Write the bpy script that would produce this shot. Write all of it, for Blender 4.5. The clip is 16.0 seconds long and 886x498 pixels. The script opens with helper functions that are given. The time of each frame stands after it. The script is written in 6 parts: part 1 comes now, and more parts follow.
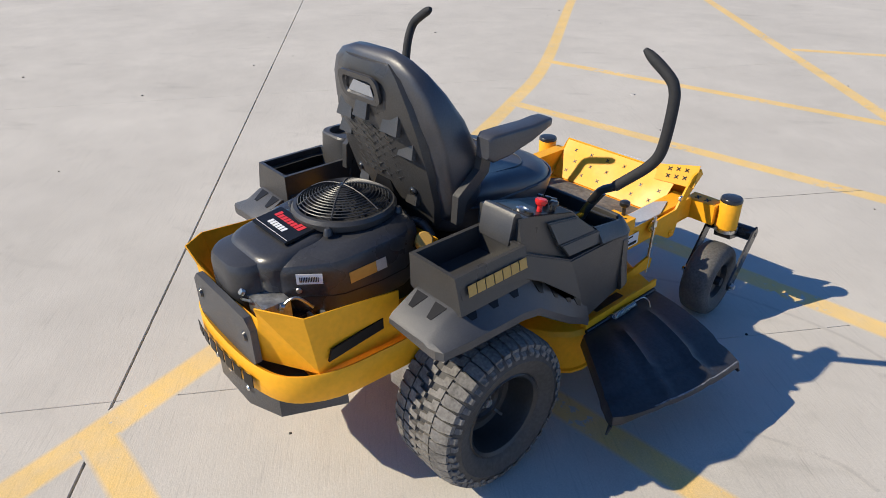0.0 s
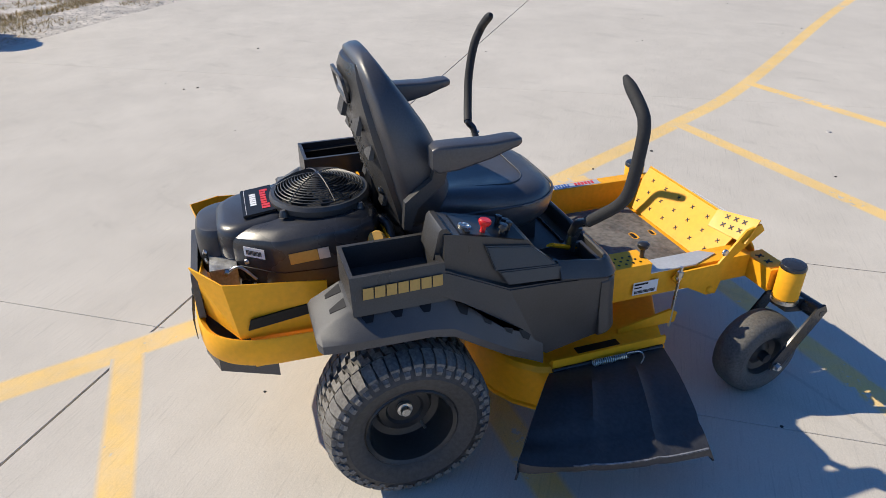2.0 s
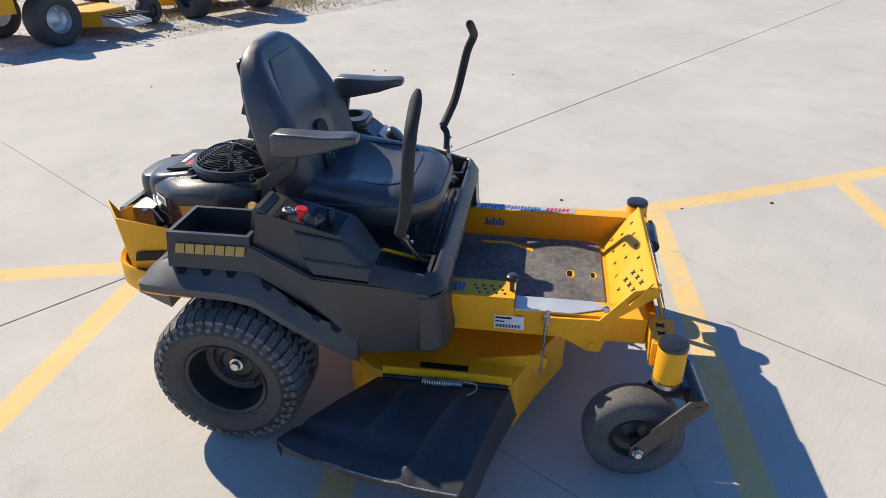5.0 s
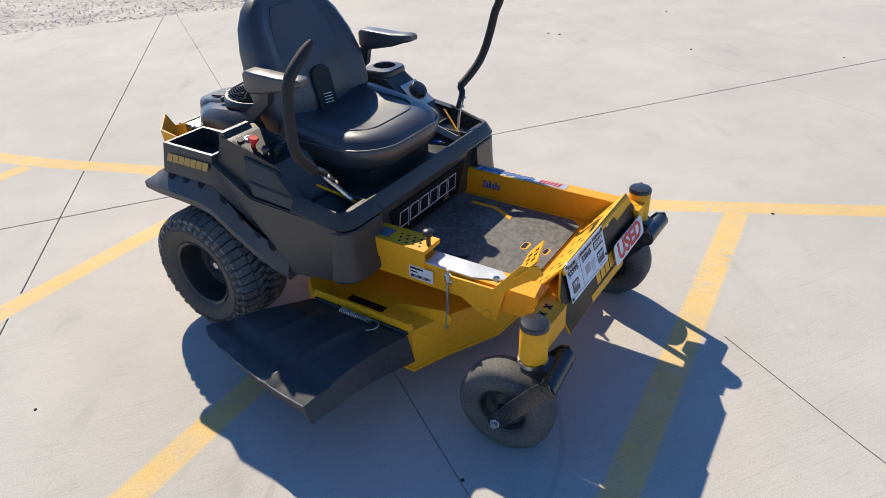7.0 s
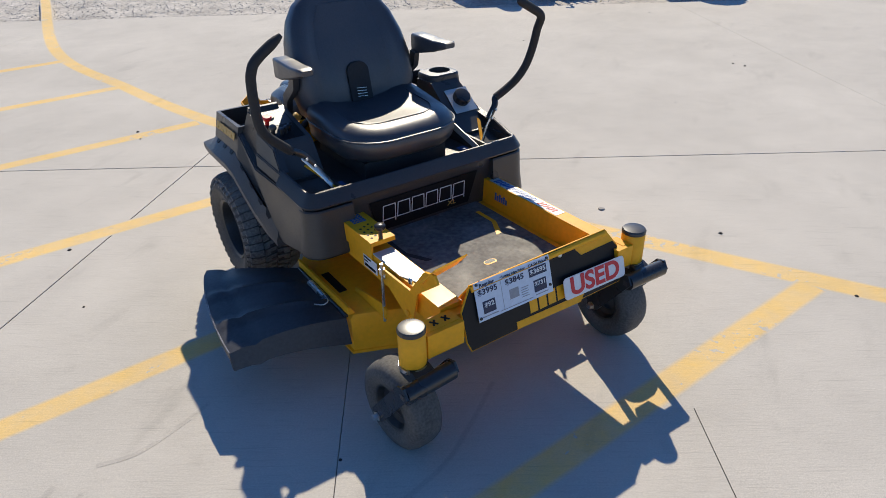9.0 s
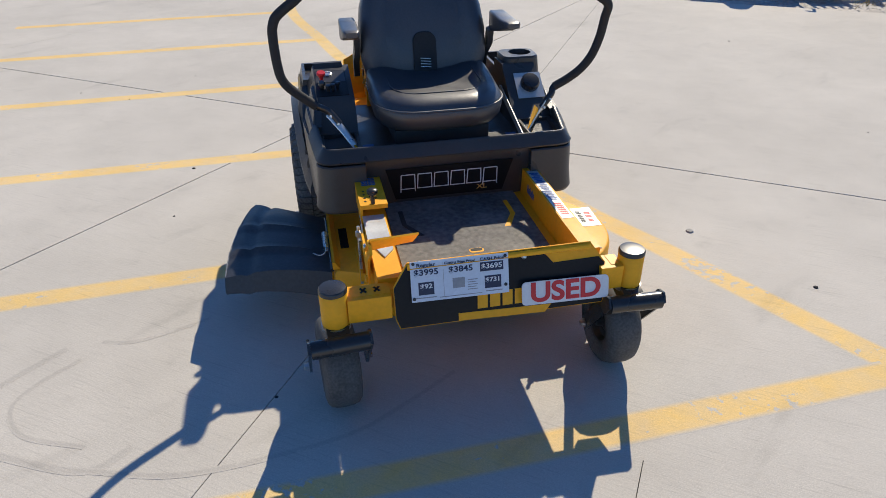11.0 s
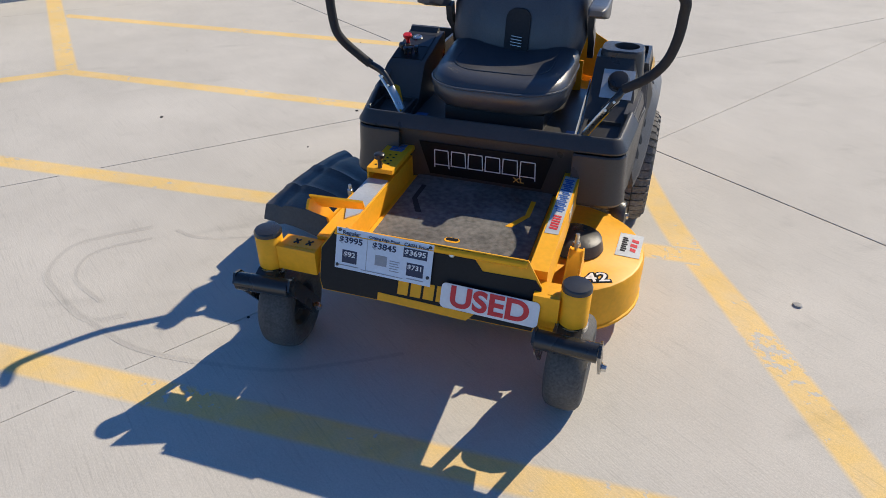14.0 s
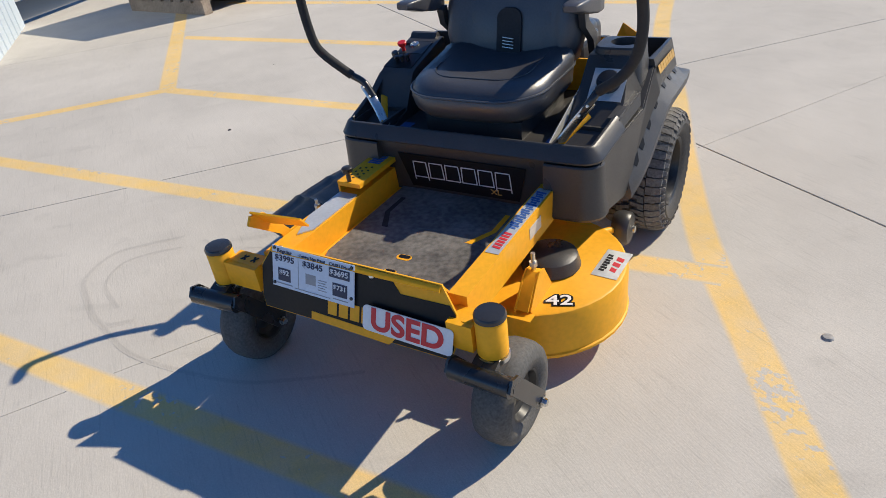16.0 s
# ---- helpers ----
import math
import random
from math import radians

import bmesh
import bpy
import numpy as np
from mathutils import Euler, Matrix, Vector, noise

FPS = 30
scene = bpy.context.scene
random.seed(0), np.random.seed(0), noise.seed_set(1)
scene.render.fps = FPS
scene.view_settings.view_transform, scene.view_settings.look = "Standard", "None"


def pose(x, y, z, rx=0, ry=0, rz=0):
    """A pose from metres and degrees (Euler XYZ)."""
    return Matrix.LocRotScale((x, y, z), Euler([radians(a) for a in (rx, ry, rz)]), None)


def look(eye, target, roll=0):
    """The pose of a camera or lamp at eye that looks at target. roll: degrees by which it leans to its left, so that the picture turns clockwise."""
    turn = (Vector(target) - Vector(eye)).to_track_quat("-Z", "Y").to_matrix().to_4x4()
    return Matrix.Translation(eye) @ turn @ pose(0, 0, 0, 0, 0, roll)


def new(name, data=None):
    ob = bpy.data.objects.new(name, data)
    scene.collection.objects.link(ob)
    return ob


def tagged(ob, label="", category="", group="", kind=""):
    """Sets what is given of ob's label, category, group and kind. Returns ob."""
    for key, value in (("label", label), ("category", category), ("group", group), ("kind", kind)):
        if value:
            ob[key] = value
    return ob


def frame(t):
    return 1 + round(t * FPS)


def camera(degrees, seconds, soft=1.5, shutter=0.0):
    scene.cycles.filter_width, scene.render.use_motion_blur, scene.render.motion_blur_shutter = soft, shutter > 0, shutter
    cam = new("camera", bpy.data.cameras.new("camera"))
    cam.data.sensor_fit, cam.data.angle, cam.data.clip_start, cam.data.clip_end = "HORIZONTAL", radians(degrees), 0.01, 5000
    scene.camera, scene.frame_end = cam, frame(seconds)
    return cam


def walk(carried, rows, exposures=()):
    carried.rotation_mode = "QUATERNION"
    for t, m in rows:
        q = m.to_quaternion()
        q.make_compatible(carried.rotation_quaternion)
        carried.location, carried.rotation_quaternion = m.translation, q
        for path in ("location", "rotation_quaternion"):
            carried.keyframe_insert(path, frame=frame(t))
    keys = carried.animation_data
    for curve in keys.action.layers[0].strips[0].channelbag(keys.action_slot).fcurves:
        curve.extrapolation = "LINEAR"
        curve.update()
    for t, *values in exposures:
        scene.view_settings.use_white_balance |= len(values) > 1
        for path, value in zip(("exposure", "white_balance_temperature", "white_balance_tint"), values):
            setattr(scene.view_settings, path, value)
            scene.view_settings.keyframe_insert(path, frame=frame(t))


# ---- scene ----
cam = camera(67.7, 16.0, soft=0.3)
PATH = [
    (0, (1.367, -0.947, 1.452), (0.045, 0.182, 0.463), -0.7),
    (0.5, (1.486, -0.794, 1.461), (-0.005, 0.167, 0.538), -4.0),
    (1, (1.686, -0.63, 1.473), (0.099, 0.178, 0.563), -2.6),
    (1.5, (1.732, -0.47, 1.456), (0.104, 0.224, 0.524), -3.8),
    (2, (1.716, -0.297, 1.463), (0.057, 0.228, 0.477), -0.7),
    (2.5, (1.75, -0.162, 1.458), (0.034, 0.175, 0.488), -4.8),
    (3, (1.879, 0.054, 1.478), (0.135, 0.229, 0.514), -4.4),
    (3.5, (1.946, 0.23, 1.466), (0.22, 0.351, 0.463), -3.3),
    (4, (1.869, 0.422, 1.449), (0.139, 0.435, 0.445), 1.4),
    (4.5, (1.811, 0.603, 1.463), (0.082, 0.587, 0.458), -0.2),
    (5, (1.846, 0.847, 1.467), (0.121, 0.571, 0.493), -0.4),
    (5.2, (1.87, 0.961, 1.47), (0.171, 0.613, 0.474), 0.1),
    (7.3, (1.597, 1.84, 1.472), (0.213, 0.846, 0.424), -3.6),
    (7.5, (1.568, 1.904, 1.468), (0.202, 0.885, 0.422), -4.4),
    (8, (1.388, 2.036, 1.437), (0.065, 0.981, 0.372), 0.7),
    (8.5, (1.236, 2.172, 1.463), (0.011, 0.968, 0.438), -4.1),
    (9, (1.118, 2.383, 1.467), (0.144, 0.96, 0.454), -1.5),
    (9.2, (1.08, 2.435, 1.453), (0.215, 0.971, 0.401), -1.9),
    (11.3, (0.332, 2.678, 1.427), (0.082, 0.989, 0.386), -1.6),
    (11.5, (0.273, 2.679, 1.423), (0.098, 0.981, 0.381), -2.5),
    (12, (0.1, 2.591, 1.403), (0.048, 0.928, 0.295), 0.1),
    (12.5, (-0.037, 2.57, 1.406), (0.086, 0.922, 0.279), -4.4),
    (13, (-0.249, 2.679, 1.404), (0.148, 1.026, 0.35), -2.8),
    (13.5, (-0.413, 2.7, 1.415), (0.084, 1.064, 0.379), -4.3),
    (14, (-0.523, 2.545, 1.395), (-0.004, 0.954, 0.3), 0.1),
    (14.5, (-0.632, 2.422, 1.405), (-0.116, 0.838, 0.297), -1.3),
    (15, (-0.802, 2.348, 1.408), (-0.067, 0.802, 0.374), -4.5),
    (15.5, (-1.008, 2.274, 1.404), (-0.058, 0.85, 0.37), -4.3),
    (16, (-1.008, 2.216, 1.362), (-0.07, 0.814, 0.287), -7.9),
]
EXPOSURES = tuple((t, e, 5720, 7) for t, e in ((0.0, 0.38), (3.5, 0.52), (5.0, 0.58), (7.5, 0.55), (8.5, 0.38), (12.5, 0.33), (16.0, 0.32)))
walk(cam, [(t, look(eye, target, roll)) for t, eye, target, roll in PATH], EXPOSURES)

# ---- world, sun ----
SUN_TO = Vector((-0.565, -0.825, 0.825)).normalized()
world = bpy.data.worlds.new("sky")
scene.world = world
world.use_nodes = True
wn = world.node_tree.nodes
sky = wn.new("ShaderNodeTexSky")
sky.sky_type = "NISHITA"
sky.sun_disc = False
sky.ozone_density, sky.dust_density, sky.altitude = 9.0, 0.2, 1500
sky.sun_elevation = math.asin(SUN_TO.z)
sky.sun_rotation = math.atan2(SUN_TO.x, SUN_TO.y)
wn["Background"].inputs["Strength"].default_value = 0.096
world.node_tree.links.new(sky.outputs["Color"], wn["Background"].inputs["Color"])
sun = new("sun", bpy.data.lights.new("sun", "SUN"))
sun.data.energy, sun.data.angle, sun.data.color = 4.25, radians(0.55), (1.0, 0.815, 0.575)
sun.matrix_world = look(SUN_TO * 30, (0, 0, 0))


# ---- materials ----
def mat(name, colour, rough=0.5, metal=0.0, vary=0.15, scale=6.0, fine=120.0, bump=0.0, bump_scale=200.0, coat=0.0, rough_vary=0.1, spec=0.5):
    m = bpy.data.materials.new(name)
    m.use_nodes = True
    nt = m.node_tree
    n, l = nt.nodes, nt.links
    b = n["Principled BSDF"]
    tc = n.new("ShaderNodeTexCoord")
    big, small = n.new("ShaderNodeTexNoise"), n.new("ShaderNodeTexNoise")
    big.inputs["Scale"].default_value, small.inputs["Scale"].default_value = scale, fine
    big.inputs["Detail"].default_value, small.inputs["Detail"].default_value = 5, 3
    for t in (big, small):
        l.new(tc.outputs["Object"], t.inputs["Vector"])
    mx = n.new("ShaderNodeMath")
    mx.operation = "ADD"
    l.new(big.outputs["Fac"], mx.inputs[0]), l.new(small.outputs["Fac"], mx.inputs[1])
    ramp = n.new("ShaderNodeMapRange")
    ramp.inputs["From Min"].default_value, ramp.inputs["From Max"].default_value = 0.7, 1.3
    ramp.inputs["To Min"].default_value, ramp.inputs["To Max"].default_value = 1 - vary, 1 + vary
    l.new(mx.outputs[0], ramp.inputs["Value"])
    mul = n.new("ShaderNodeVectorMath")
    mul.operation = "SCALE"
    mul.inputs[0].default_value = colour
    l.new(ramp.outputs["Result"], mul.inputs["Scale"])
    l.new(mul.outputs["Vector"], b.inputs["Base Color"])
    rr = n.new("ShaderNodeMapRange")
    rr.inputs["From Min"].default_value, rr.inputs["From Max"].default_value = 0.3, 0.7
    rr.inputs["To Min"].default_value, rr.inputs["To Max"].default_value = max(0.02, rough - rough_vary), min(1, rough + rough_vary)
    l.new(big.outputs["Fac"], rr.inputs["Value"])
    l.new(rr.outputs["Result"], b.inputs["Roughness"])
    b.inputs["Metallic"].default_value = metal
    b.inputs["Coat Weight"].default_value = coat
    b.inputs["Specular IOR Level"].default_value = spec
    if bump:
        bn = n.new("ShaderNodeTexNoise")
        bn.inputs["Scale"].default_value, bn.inputs["Detail"].default_value = bump_scale, 2
        l.new(tc.outputs["Object"], bn.inputs["Vector"])
        bp = n.new("ShaderNodeBump")
        bp.inputs["Strength"].default_value, bp.inputs["Distance"].default_value = bump, 0.002
        l.new(bn.outputs["Fac"], bp.inputs["Height"])
        l.new(bp.outputs["Normal"], b.inputs["Normal"])
    return m


def concrete_material(name, colour, paint=None):
    """Broom-finished concrete, or worn line paint on it."""
    m = bpy.data.materials.new(name)
    m.use_nodes = True
    nt = m.node_tree
    n, l = nt.nodes, nt.links
    b = n["Principled BSDF"]
    b.inputs["Roughness"].default_value = 0.88
    b.inputs["Specular IOR Level"].default_value = 0.25
    tc = n.new("ShaderNodeTexCoord")

    def noise_tex(scale, detail, stretch=None, turn=0.0):
        t = n.new("ShaderNodeTexNoise")
        t.inputs["Scale"].default_value, t.inputs["Detail"].default_value = scale, detail
        t.inputs["Roughness"].default_value = 0.6
        mp = n.new("ShaderNodeMapping")
        if stretch:
            mp.inputs["Rotation"].default_value = (0, 0, turn)
            mp.vector_type = "TEXTURE"
            mp.inputs["Scale"].default_value = [1 / v for v in stretch]
        l.new(tc.outputs["Object"], mp.inputs["Vector"])
        l.new(mp.outputs["Vector"], t.inputs["Vector"])
        return t

    def ranged(t, lo, hi, a, z):
        r = n.new("ShaderNodeMapRange")
        for key, v in (("From Min", lo), ("From Max", hi), ("To Min", a), ("To Max", z)):
            r.inputs[key].default_value = v
        l.new(t.outputs["Fac"], r.inputs["Value"])
        return r

    def times(x, y):
        q = n.new("ShaderNodeMath")
        q.operation = "MULTIPLY"
        l.new(x.outputs[0], q.inputs[0]), l.new(y.outputs[0], q.inputs[1])
        return q

    clouds = ranged(noise_tex(0.7, 6), 0.3, 0.7, 0.90, 1.08)
    patches = ranged(noise_tex(3.5, 5), 0.35, 0.7, 1.03, 0.95)
    marks = ranged(noise_tex(1.3, 8, (1.0, 3.5, 1.0), 0.6), 0.60, 0.74, 1.0, 0.84)
    brush = noise_tex(26.0, 4, (1.0, 7.0, 1.0), -0.61)
    grooves = ranged(noise_tex(1.0, 4, (5.0, 150.0, 1.0), -0.61), 0.56, 0.72, 1.0, 0.84)
    pits = ranged(noise_tex(95.0, 4), 0.64, 0.74, 1.0, 0.80)
    blotch = ranged(noise_tex(7.5, 7), 0.60, 0.72, 1.0, 0.93)
    salt = ranged(noise_tex(160.0, 2), 0.3, 0.7, 0.93, 1.07)
    grain = ranged(noise_tex(330.0, 3), 0.3, 0.7, 0.89, 1.11)
    streak = ranged(brush, 0.3, 0.7, 0.975, 1.025)
    f = times(times(times(times(clouds, patches), times(marks, grain)), streak), times(times(pits, grooves), times(blotch, salt)))
    sc = n.new("ShaderNodeVectorMath")
    sc.operation = "SCALE"
    sc.inputs[0].default_value = colour
    l.new(f.outputs[0], sc.inputs["Scale"])
    colour_out = sc.outputs["Vector"]
    if paint:
        wear = noise_tex(30.0, 9)
        coarse = noise_tex(2.2, 3)
        add = n.new("ShaderNodeMath")
        add.operation = "ADD"
        l.new(wear.outputs["Fac"], add.inputs[0]), l.new(coarse.outputs["Fac"], add.inputs[1])
        edge = n.new("ShaderNodeMapRange")
        edge.inputs["From Min"].default_value, edge.inputs["From Max"].default_value = 1.14, 1.20
        l.new(add.outputs[0], edge.inputs["Value"])
        fade = ranged(noise_tex(9.0, 4), 0.3, 0.75, 0.02, 0.38)
        worst = n.new("ShaderNodeMath")
        worst.operation = "MAXIMUM"
        l.new(edge.outputs["Result"], worst.inputs[0]), l.new(fade.outputs["Result"], worst.inputs[1])
        cover = n.new("ShaderNodeAttribute")
        cover.attribute_name = "cover"
        bare = n.new("ShaderNodeMath")
        bare.operation = "SUBTRACT"
        bare.inputs[0].default_value = 1.0
        l.new(cover.outputs["Fac"], bare.inputs[1])
        both_worn = n.new("ShaderNodeMath")
        both_worn.operation = "MAXIMUM"
        l.new(worst.outputs[0], both_worn.inputs[0]), l.new(bare.outputs[0], both_worn.inputs[1])
        mix = n.new("ShaderNodeMix")
        mix.data_type = "RGBA"
        l.new(both_worn.outputs[0], mix.inputs["Factor"])
        pc = n.new("ShaderNodeVectorMath")
        pc.operation = "SCALE"
        pc.inputs[0].default_value = paint
        l.new(f.outputs[0], pc.inputs["Scale"])
        l.new(pc.outputs["Vector"], mix.inputs["A"])
        l.new(colour_out, mix.inputs["B"])
        colour_out = mix.outputs["Result"]
    l.new(colour_out, b.inputs["Base Color"])
    bp = n.new("ShaderNodeBump")
    bp.inputs["Strength"].default_value, bp.inputs["Distance"].default_value = 0.18, 0.003
    l.new(brush.outputs["Fac"], bp.inputs["Height"])
    l.new(bp.outputs["Normal"], b.inputs["Normal"])
    return m


CONCRETE = concrete_material("broom_finished_concrete", (0.56, 0.525, 0.463))
LINE = concrete_material("worn_line_paint", (0.56, 0.525, 0.463), (0.82, 0.57, 0.20))
SCUFF = concrete_material("tyre_scuff", (0.56, 0.525, 0.463), (0.47, 0.44, 0.39))
GRAVEL = mat("gravel", (0.47, 0.435, 0.385), 0.95, vary=0.45, scale=3, fine=28, bump=1.0, bump_scale=40)
STONE = mat("loose_stone", (0.42, 0.40, 0.37), 0.9, vary=0.35, scale=9, fine=60)
STRAW = mat("dry_grass", (0.36, 0.27, 0.12), 0.9, vary=0.4, scale=4, fine=40)
ASPHALT = mat("weathered_asphalt", (0.20, 0.20, 0.205), 0.92, vary=0.2, scale=1.5, fine=90, bump=0.5, bump_scale=120)
DIRT = mat("joint_dirt", (0.035, 0.032, 0.03), 0.95, vary=0.3)
YELLOW = mat("yellow_powder_coat", (0.88, 0.422, 0.010), 0.46, vary=0.08, scale=5, fine=60, bump=0.05, bump_scale=500, spec=0.32)
PLASTIC = mat("black_textured_plastic", (0.051, 0.049, 0.047), 0.37, vary=0.22, scale=7, fine=260, bump=0.16, bump_scale=900)
FLARE = mat("grey_grained_plastic", (0.072, 0.072, 0.075), 0.46, vary=0.3, scale=9, fine=420, bump=0.3, bump_scale=800)
GLOSSY = mat("black_engine_plastic", (0.044, 0.044, 0.047), 0.30, vary=0.2, scale=6, fine=150, bump=0.08, bump_scale=600)
VINYL = mat("black_vinyl", (0.050, 0.051, 0.058), 0.40, vary=0.2, scale=8, fine=200, bump=0.14, bump_scale=420, spec=0.8)
VINYL_GREY = mat("charcoal_vinyl", (0.055, 0.056, 0.062), 0.44, vary=0.15, scale=8, fine=200, bump=0.3, bump_scale=420)
RUBBER = mat("tyre_rubber", (0.052, 0.050, 0.048), 0.66, vary=0.35, scale=9, fine=90, bump=0.3, bump_scale=260)
CASTER_RUBBER = mat("dusty_caster_rubber", (0.095, 0.092, 0.086), 0.75, vary=0.4, scale=11, fine=140, bump=0.2, bump_scale=260)
DUSTY = mat("dusty_tread_rubber", (0.16, 0.152, 0.14), 0.85, vary=0.45, scale=14, fine=120, bump=0.3, bump_scale=260)
FOAM = mat("foam_grip", (0.022, 0.022, 0.023), 0.75, vary=0.2, bump=0.4, bump_scale=500)
BLACK_STEEL = mat("black_painted_steel", (0.024, 0.024, 0.025), 0.28, vary=0.2, coat=0.2)
RIM_STEEL = mat("satin_black_rim", (0.03, 0.03, 0.03), 0.38, vary=0.25)
ZINC = mat("zinc_plated_steel", (0.62, 0.62, 0.60), 0.30, 1.0, vary=0.12, scale=20)
ALU = mat("cast_aluminium", (0.55, 0.55, 0.54), 0.45, 0.9, vary=0.2, scale=30)
GALV = mat("galvanised_plate", (0.60, 0.61, 0.60), 0.38, 0.35, vary=0.08, scale=12)
MAT_FLOOR = mat("scuffed_rubber_mat", (0.135, 0.128, 0.118), 0.72, vary=0.5, scale=7, fine=60, bump=0.3, bump_scale=300, rough_vary=0.15)
CHUTE = mat("black_moulded_rubber", (0.038, 0.038, 0.041), 0.45, vary=0.3, scale=6, fine=90, bump=0.2, bump_scale=200)
SCRATCHED = mat("scratched_rubber_lip", (0.20, 0.20, 0.21), 0.6, vary=0.7, scale=14, fine=60)
RED = mat("red_plastic", (0.65, 0.02, 0.02), 0.38, vary=0.08)
RED_INK = mat("red_ink", (0.62, 0.03, 0.035), 0.5, vary=0.05)
GOLD = mat("gold_decal", (0.55, 0.33, 0.07), 0.42, vary=0.08)
WHITE = mat("white_decal", (0.78, 0.78, 0.78), 0.45, vary=0.05)
PAPER = mat("laminated_paper", (0.66, 0.72, 0.80), 0.25, vary=0.05, scale=4)
NAVY = mat("navy_print", (0.015, 0.025, 0.07), 0.4, vary=0.1)
BLUE = mat("blue_decal", (0.06, 0.13, 0.36), 0.4, vary=0.1)
# decal film and print; also paints the shade in slots, holes and notches
DECAL_SHADE_BLACK = mat("black_decal_and_hole_shade", (0.010, 0.010, 0.011), 0.45, vary=0.2, spec=0.25)
GREY_PLATE = mat("grey_label_film", (0.30, 0.31, 0.33), 0.32, vary=0.1)
WOOD = mat("weathered_pine", (0.34, 0.27, 0.20), 0.85, vary=0.35, scale=5, fine=45, bump=0.4, bump_scale=90)
STEEL_WALL = mat("pale_blue_sheet_steel", (0.55, 0.62, 0.68), 0.45, vary=0.04, scale=1)
# dark blue that stands in for the shade inside the doorway
DOORWAY_SHADE = mat("doorway_shade_blue", (0.03, 0.045, 0.075), 0.5, vary=0.2, scale=2)


# ---- mesh helpers ----
def part(name, bm, material, parent=None, label="", smooth=38):
    """Links a bmesh as one mesh object under parent; edges sharper than smooth degrees stay sharp."""
    bmesh.ops.recalc_face_normals(bm, faces=bm.faces)
    lim = radians(smooth)
    for f in bm.faces:
        f.smooth = True
    for e in bm.edges:
        e.smooth = len(e.link_faces) == 2 and e.calc_face_angle(0) < lim
    me = bpy.data.meshes.new(name)
    bm.to_mesh(me)
    bm.free()
    me.materials.append(material)
    ob = new(name, me)
    ob.parent = parent
    if label:
        tagged(ob, label)
    return ob


def soften(bm, width, angle=25, segments=2):
    es = [e for e in bm.edges if len(e.link_faces) == 2 and e.calc_face_angle(0) > radians(angle)]
    if es and width:
        bmesh.ops.bevel(bm, geom=es, offset=width, segments=segments, affect="EDGES", clamp_overlap=True)


def box(bm, lo, hi, m=None):
    vs = [bm.verts.new((m @ Vector(p)) if m else p) for p in
          [(x, y, z) for x in (lo[0], hi[0]) for y in (lo[1], hi[1]) for z in (lo[2], hi[2])]]
    for q in ((0, 1, 3, 2), (4, 6, 7, 5), (0, 4, 5, 1), (2, 3, 7, 6), (0, 2, 6, 4), (1, 5, 7, 3)):
        bm.faces.new([vs[i] for i in q])


def rbox(lo, hi, bevel=0.004, m=None, seg=2):
    bm = bmesh.new()
    box(bm, lo, hi, m)
    soften(bm, bevel, 25, seg)
    return bm


def prism(bm, pts, axis, a, b, m=None):
    """A polygon pts extruded along axis from a to b; pts hold the other two coordinates in order."""
    def at(p, h):
        v = list(p)
        v.insert("xyz".index(axis), h)
        return (m @ Vector(v)) if m else Vector(v)
    lo, hi = [bm.verts.new(at(p, a)) for p in pts], [bm.verts.new(at(p, b)) for p in pts]
    bm.faces.new(lo), bm.faces.new(hi[::-1])
    k = len(pts)
    for i in range(k):
        bm.faces.new((lo[i], hi[i], hi[(i + 1) % k], lo[(i + 1) % k]))


def rprism(pts, axis, a, b, bevel=0.003, m=None, seg=2):
    bm = bmesh.new()
    prism(bm, pts, axis, a, b, m)
    soften(bm, bevel, 20, seg)
    return bm


def loft(bm, rings, cap=True, closed=True):
    vs = [[bm.verts.new(p) for p in r] for r in rings]
    k = len(vs[0])
    for r, s in zip(vs, vs[1:]):
        for i in range(k if closed else k - 1):
            bm.faces.new((r[i], r[(i + 1) % k], s[(i + 1) % k], s[i]))
    if cap and closed:
        bm.faces.new(vs[0][::-1]), bm.faces.new(vs[-1])


def turn_to(direction):
    return Vector((0, 0, 1)).rotation_difference(Vector(direction)).to_matrix()


def lathe(bm, profile, n=32, centre=(0, 0, 0), axis=(0, 0, 1), closed=False, cap=False):
    """Turns (radius, height) points about axis."""
    r3, c = turn_to(axis), Vector(centre)
    rings = []
    for r, h in profile:
        rings.append([c + r3 @ Vector((r * math.cos(2 * math.pi * i / n), r * math.sin(2 * math.pi * i / n), h)) for i in range(n)])
    if closed:
        rings.append(rings[0])
    vs = [[bm.verts.new(p) for p in r] for r in rings]
    for r, s in zip(vs, vs[1:]):
        for i in range(n):
            bm.faces.new((r[i], r[(i + 1) % n], s[(i + 1) % n], s[i]))
    if cap:
        bm.faces.new(vs[0]), bm.faces.new(vs[-1])
    bmesh.ops.remove_doubles(bm, verts=bm.verts, dist=1e-6)


def rod(bm, a, b, r, n=12):
    a, b = Vector(a), Vector(b)
    lathe(bm, [(r, 0), (r, (b - a).length)], n, a, b - a, cap=True)


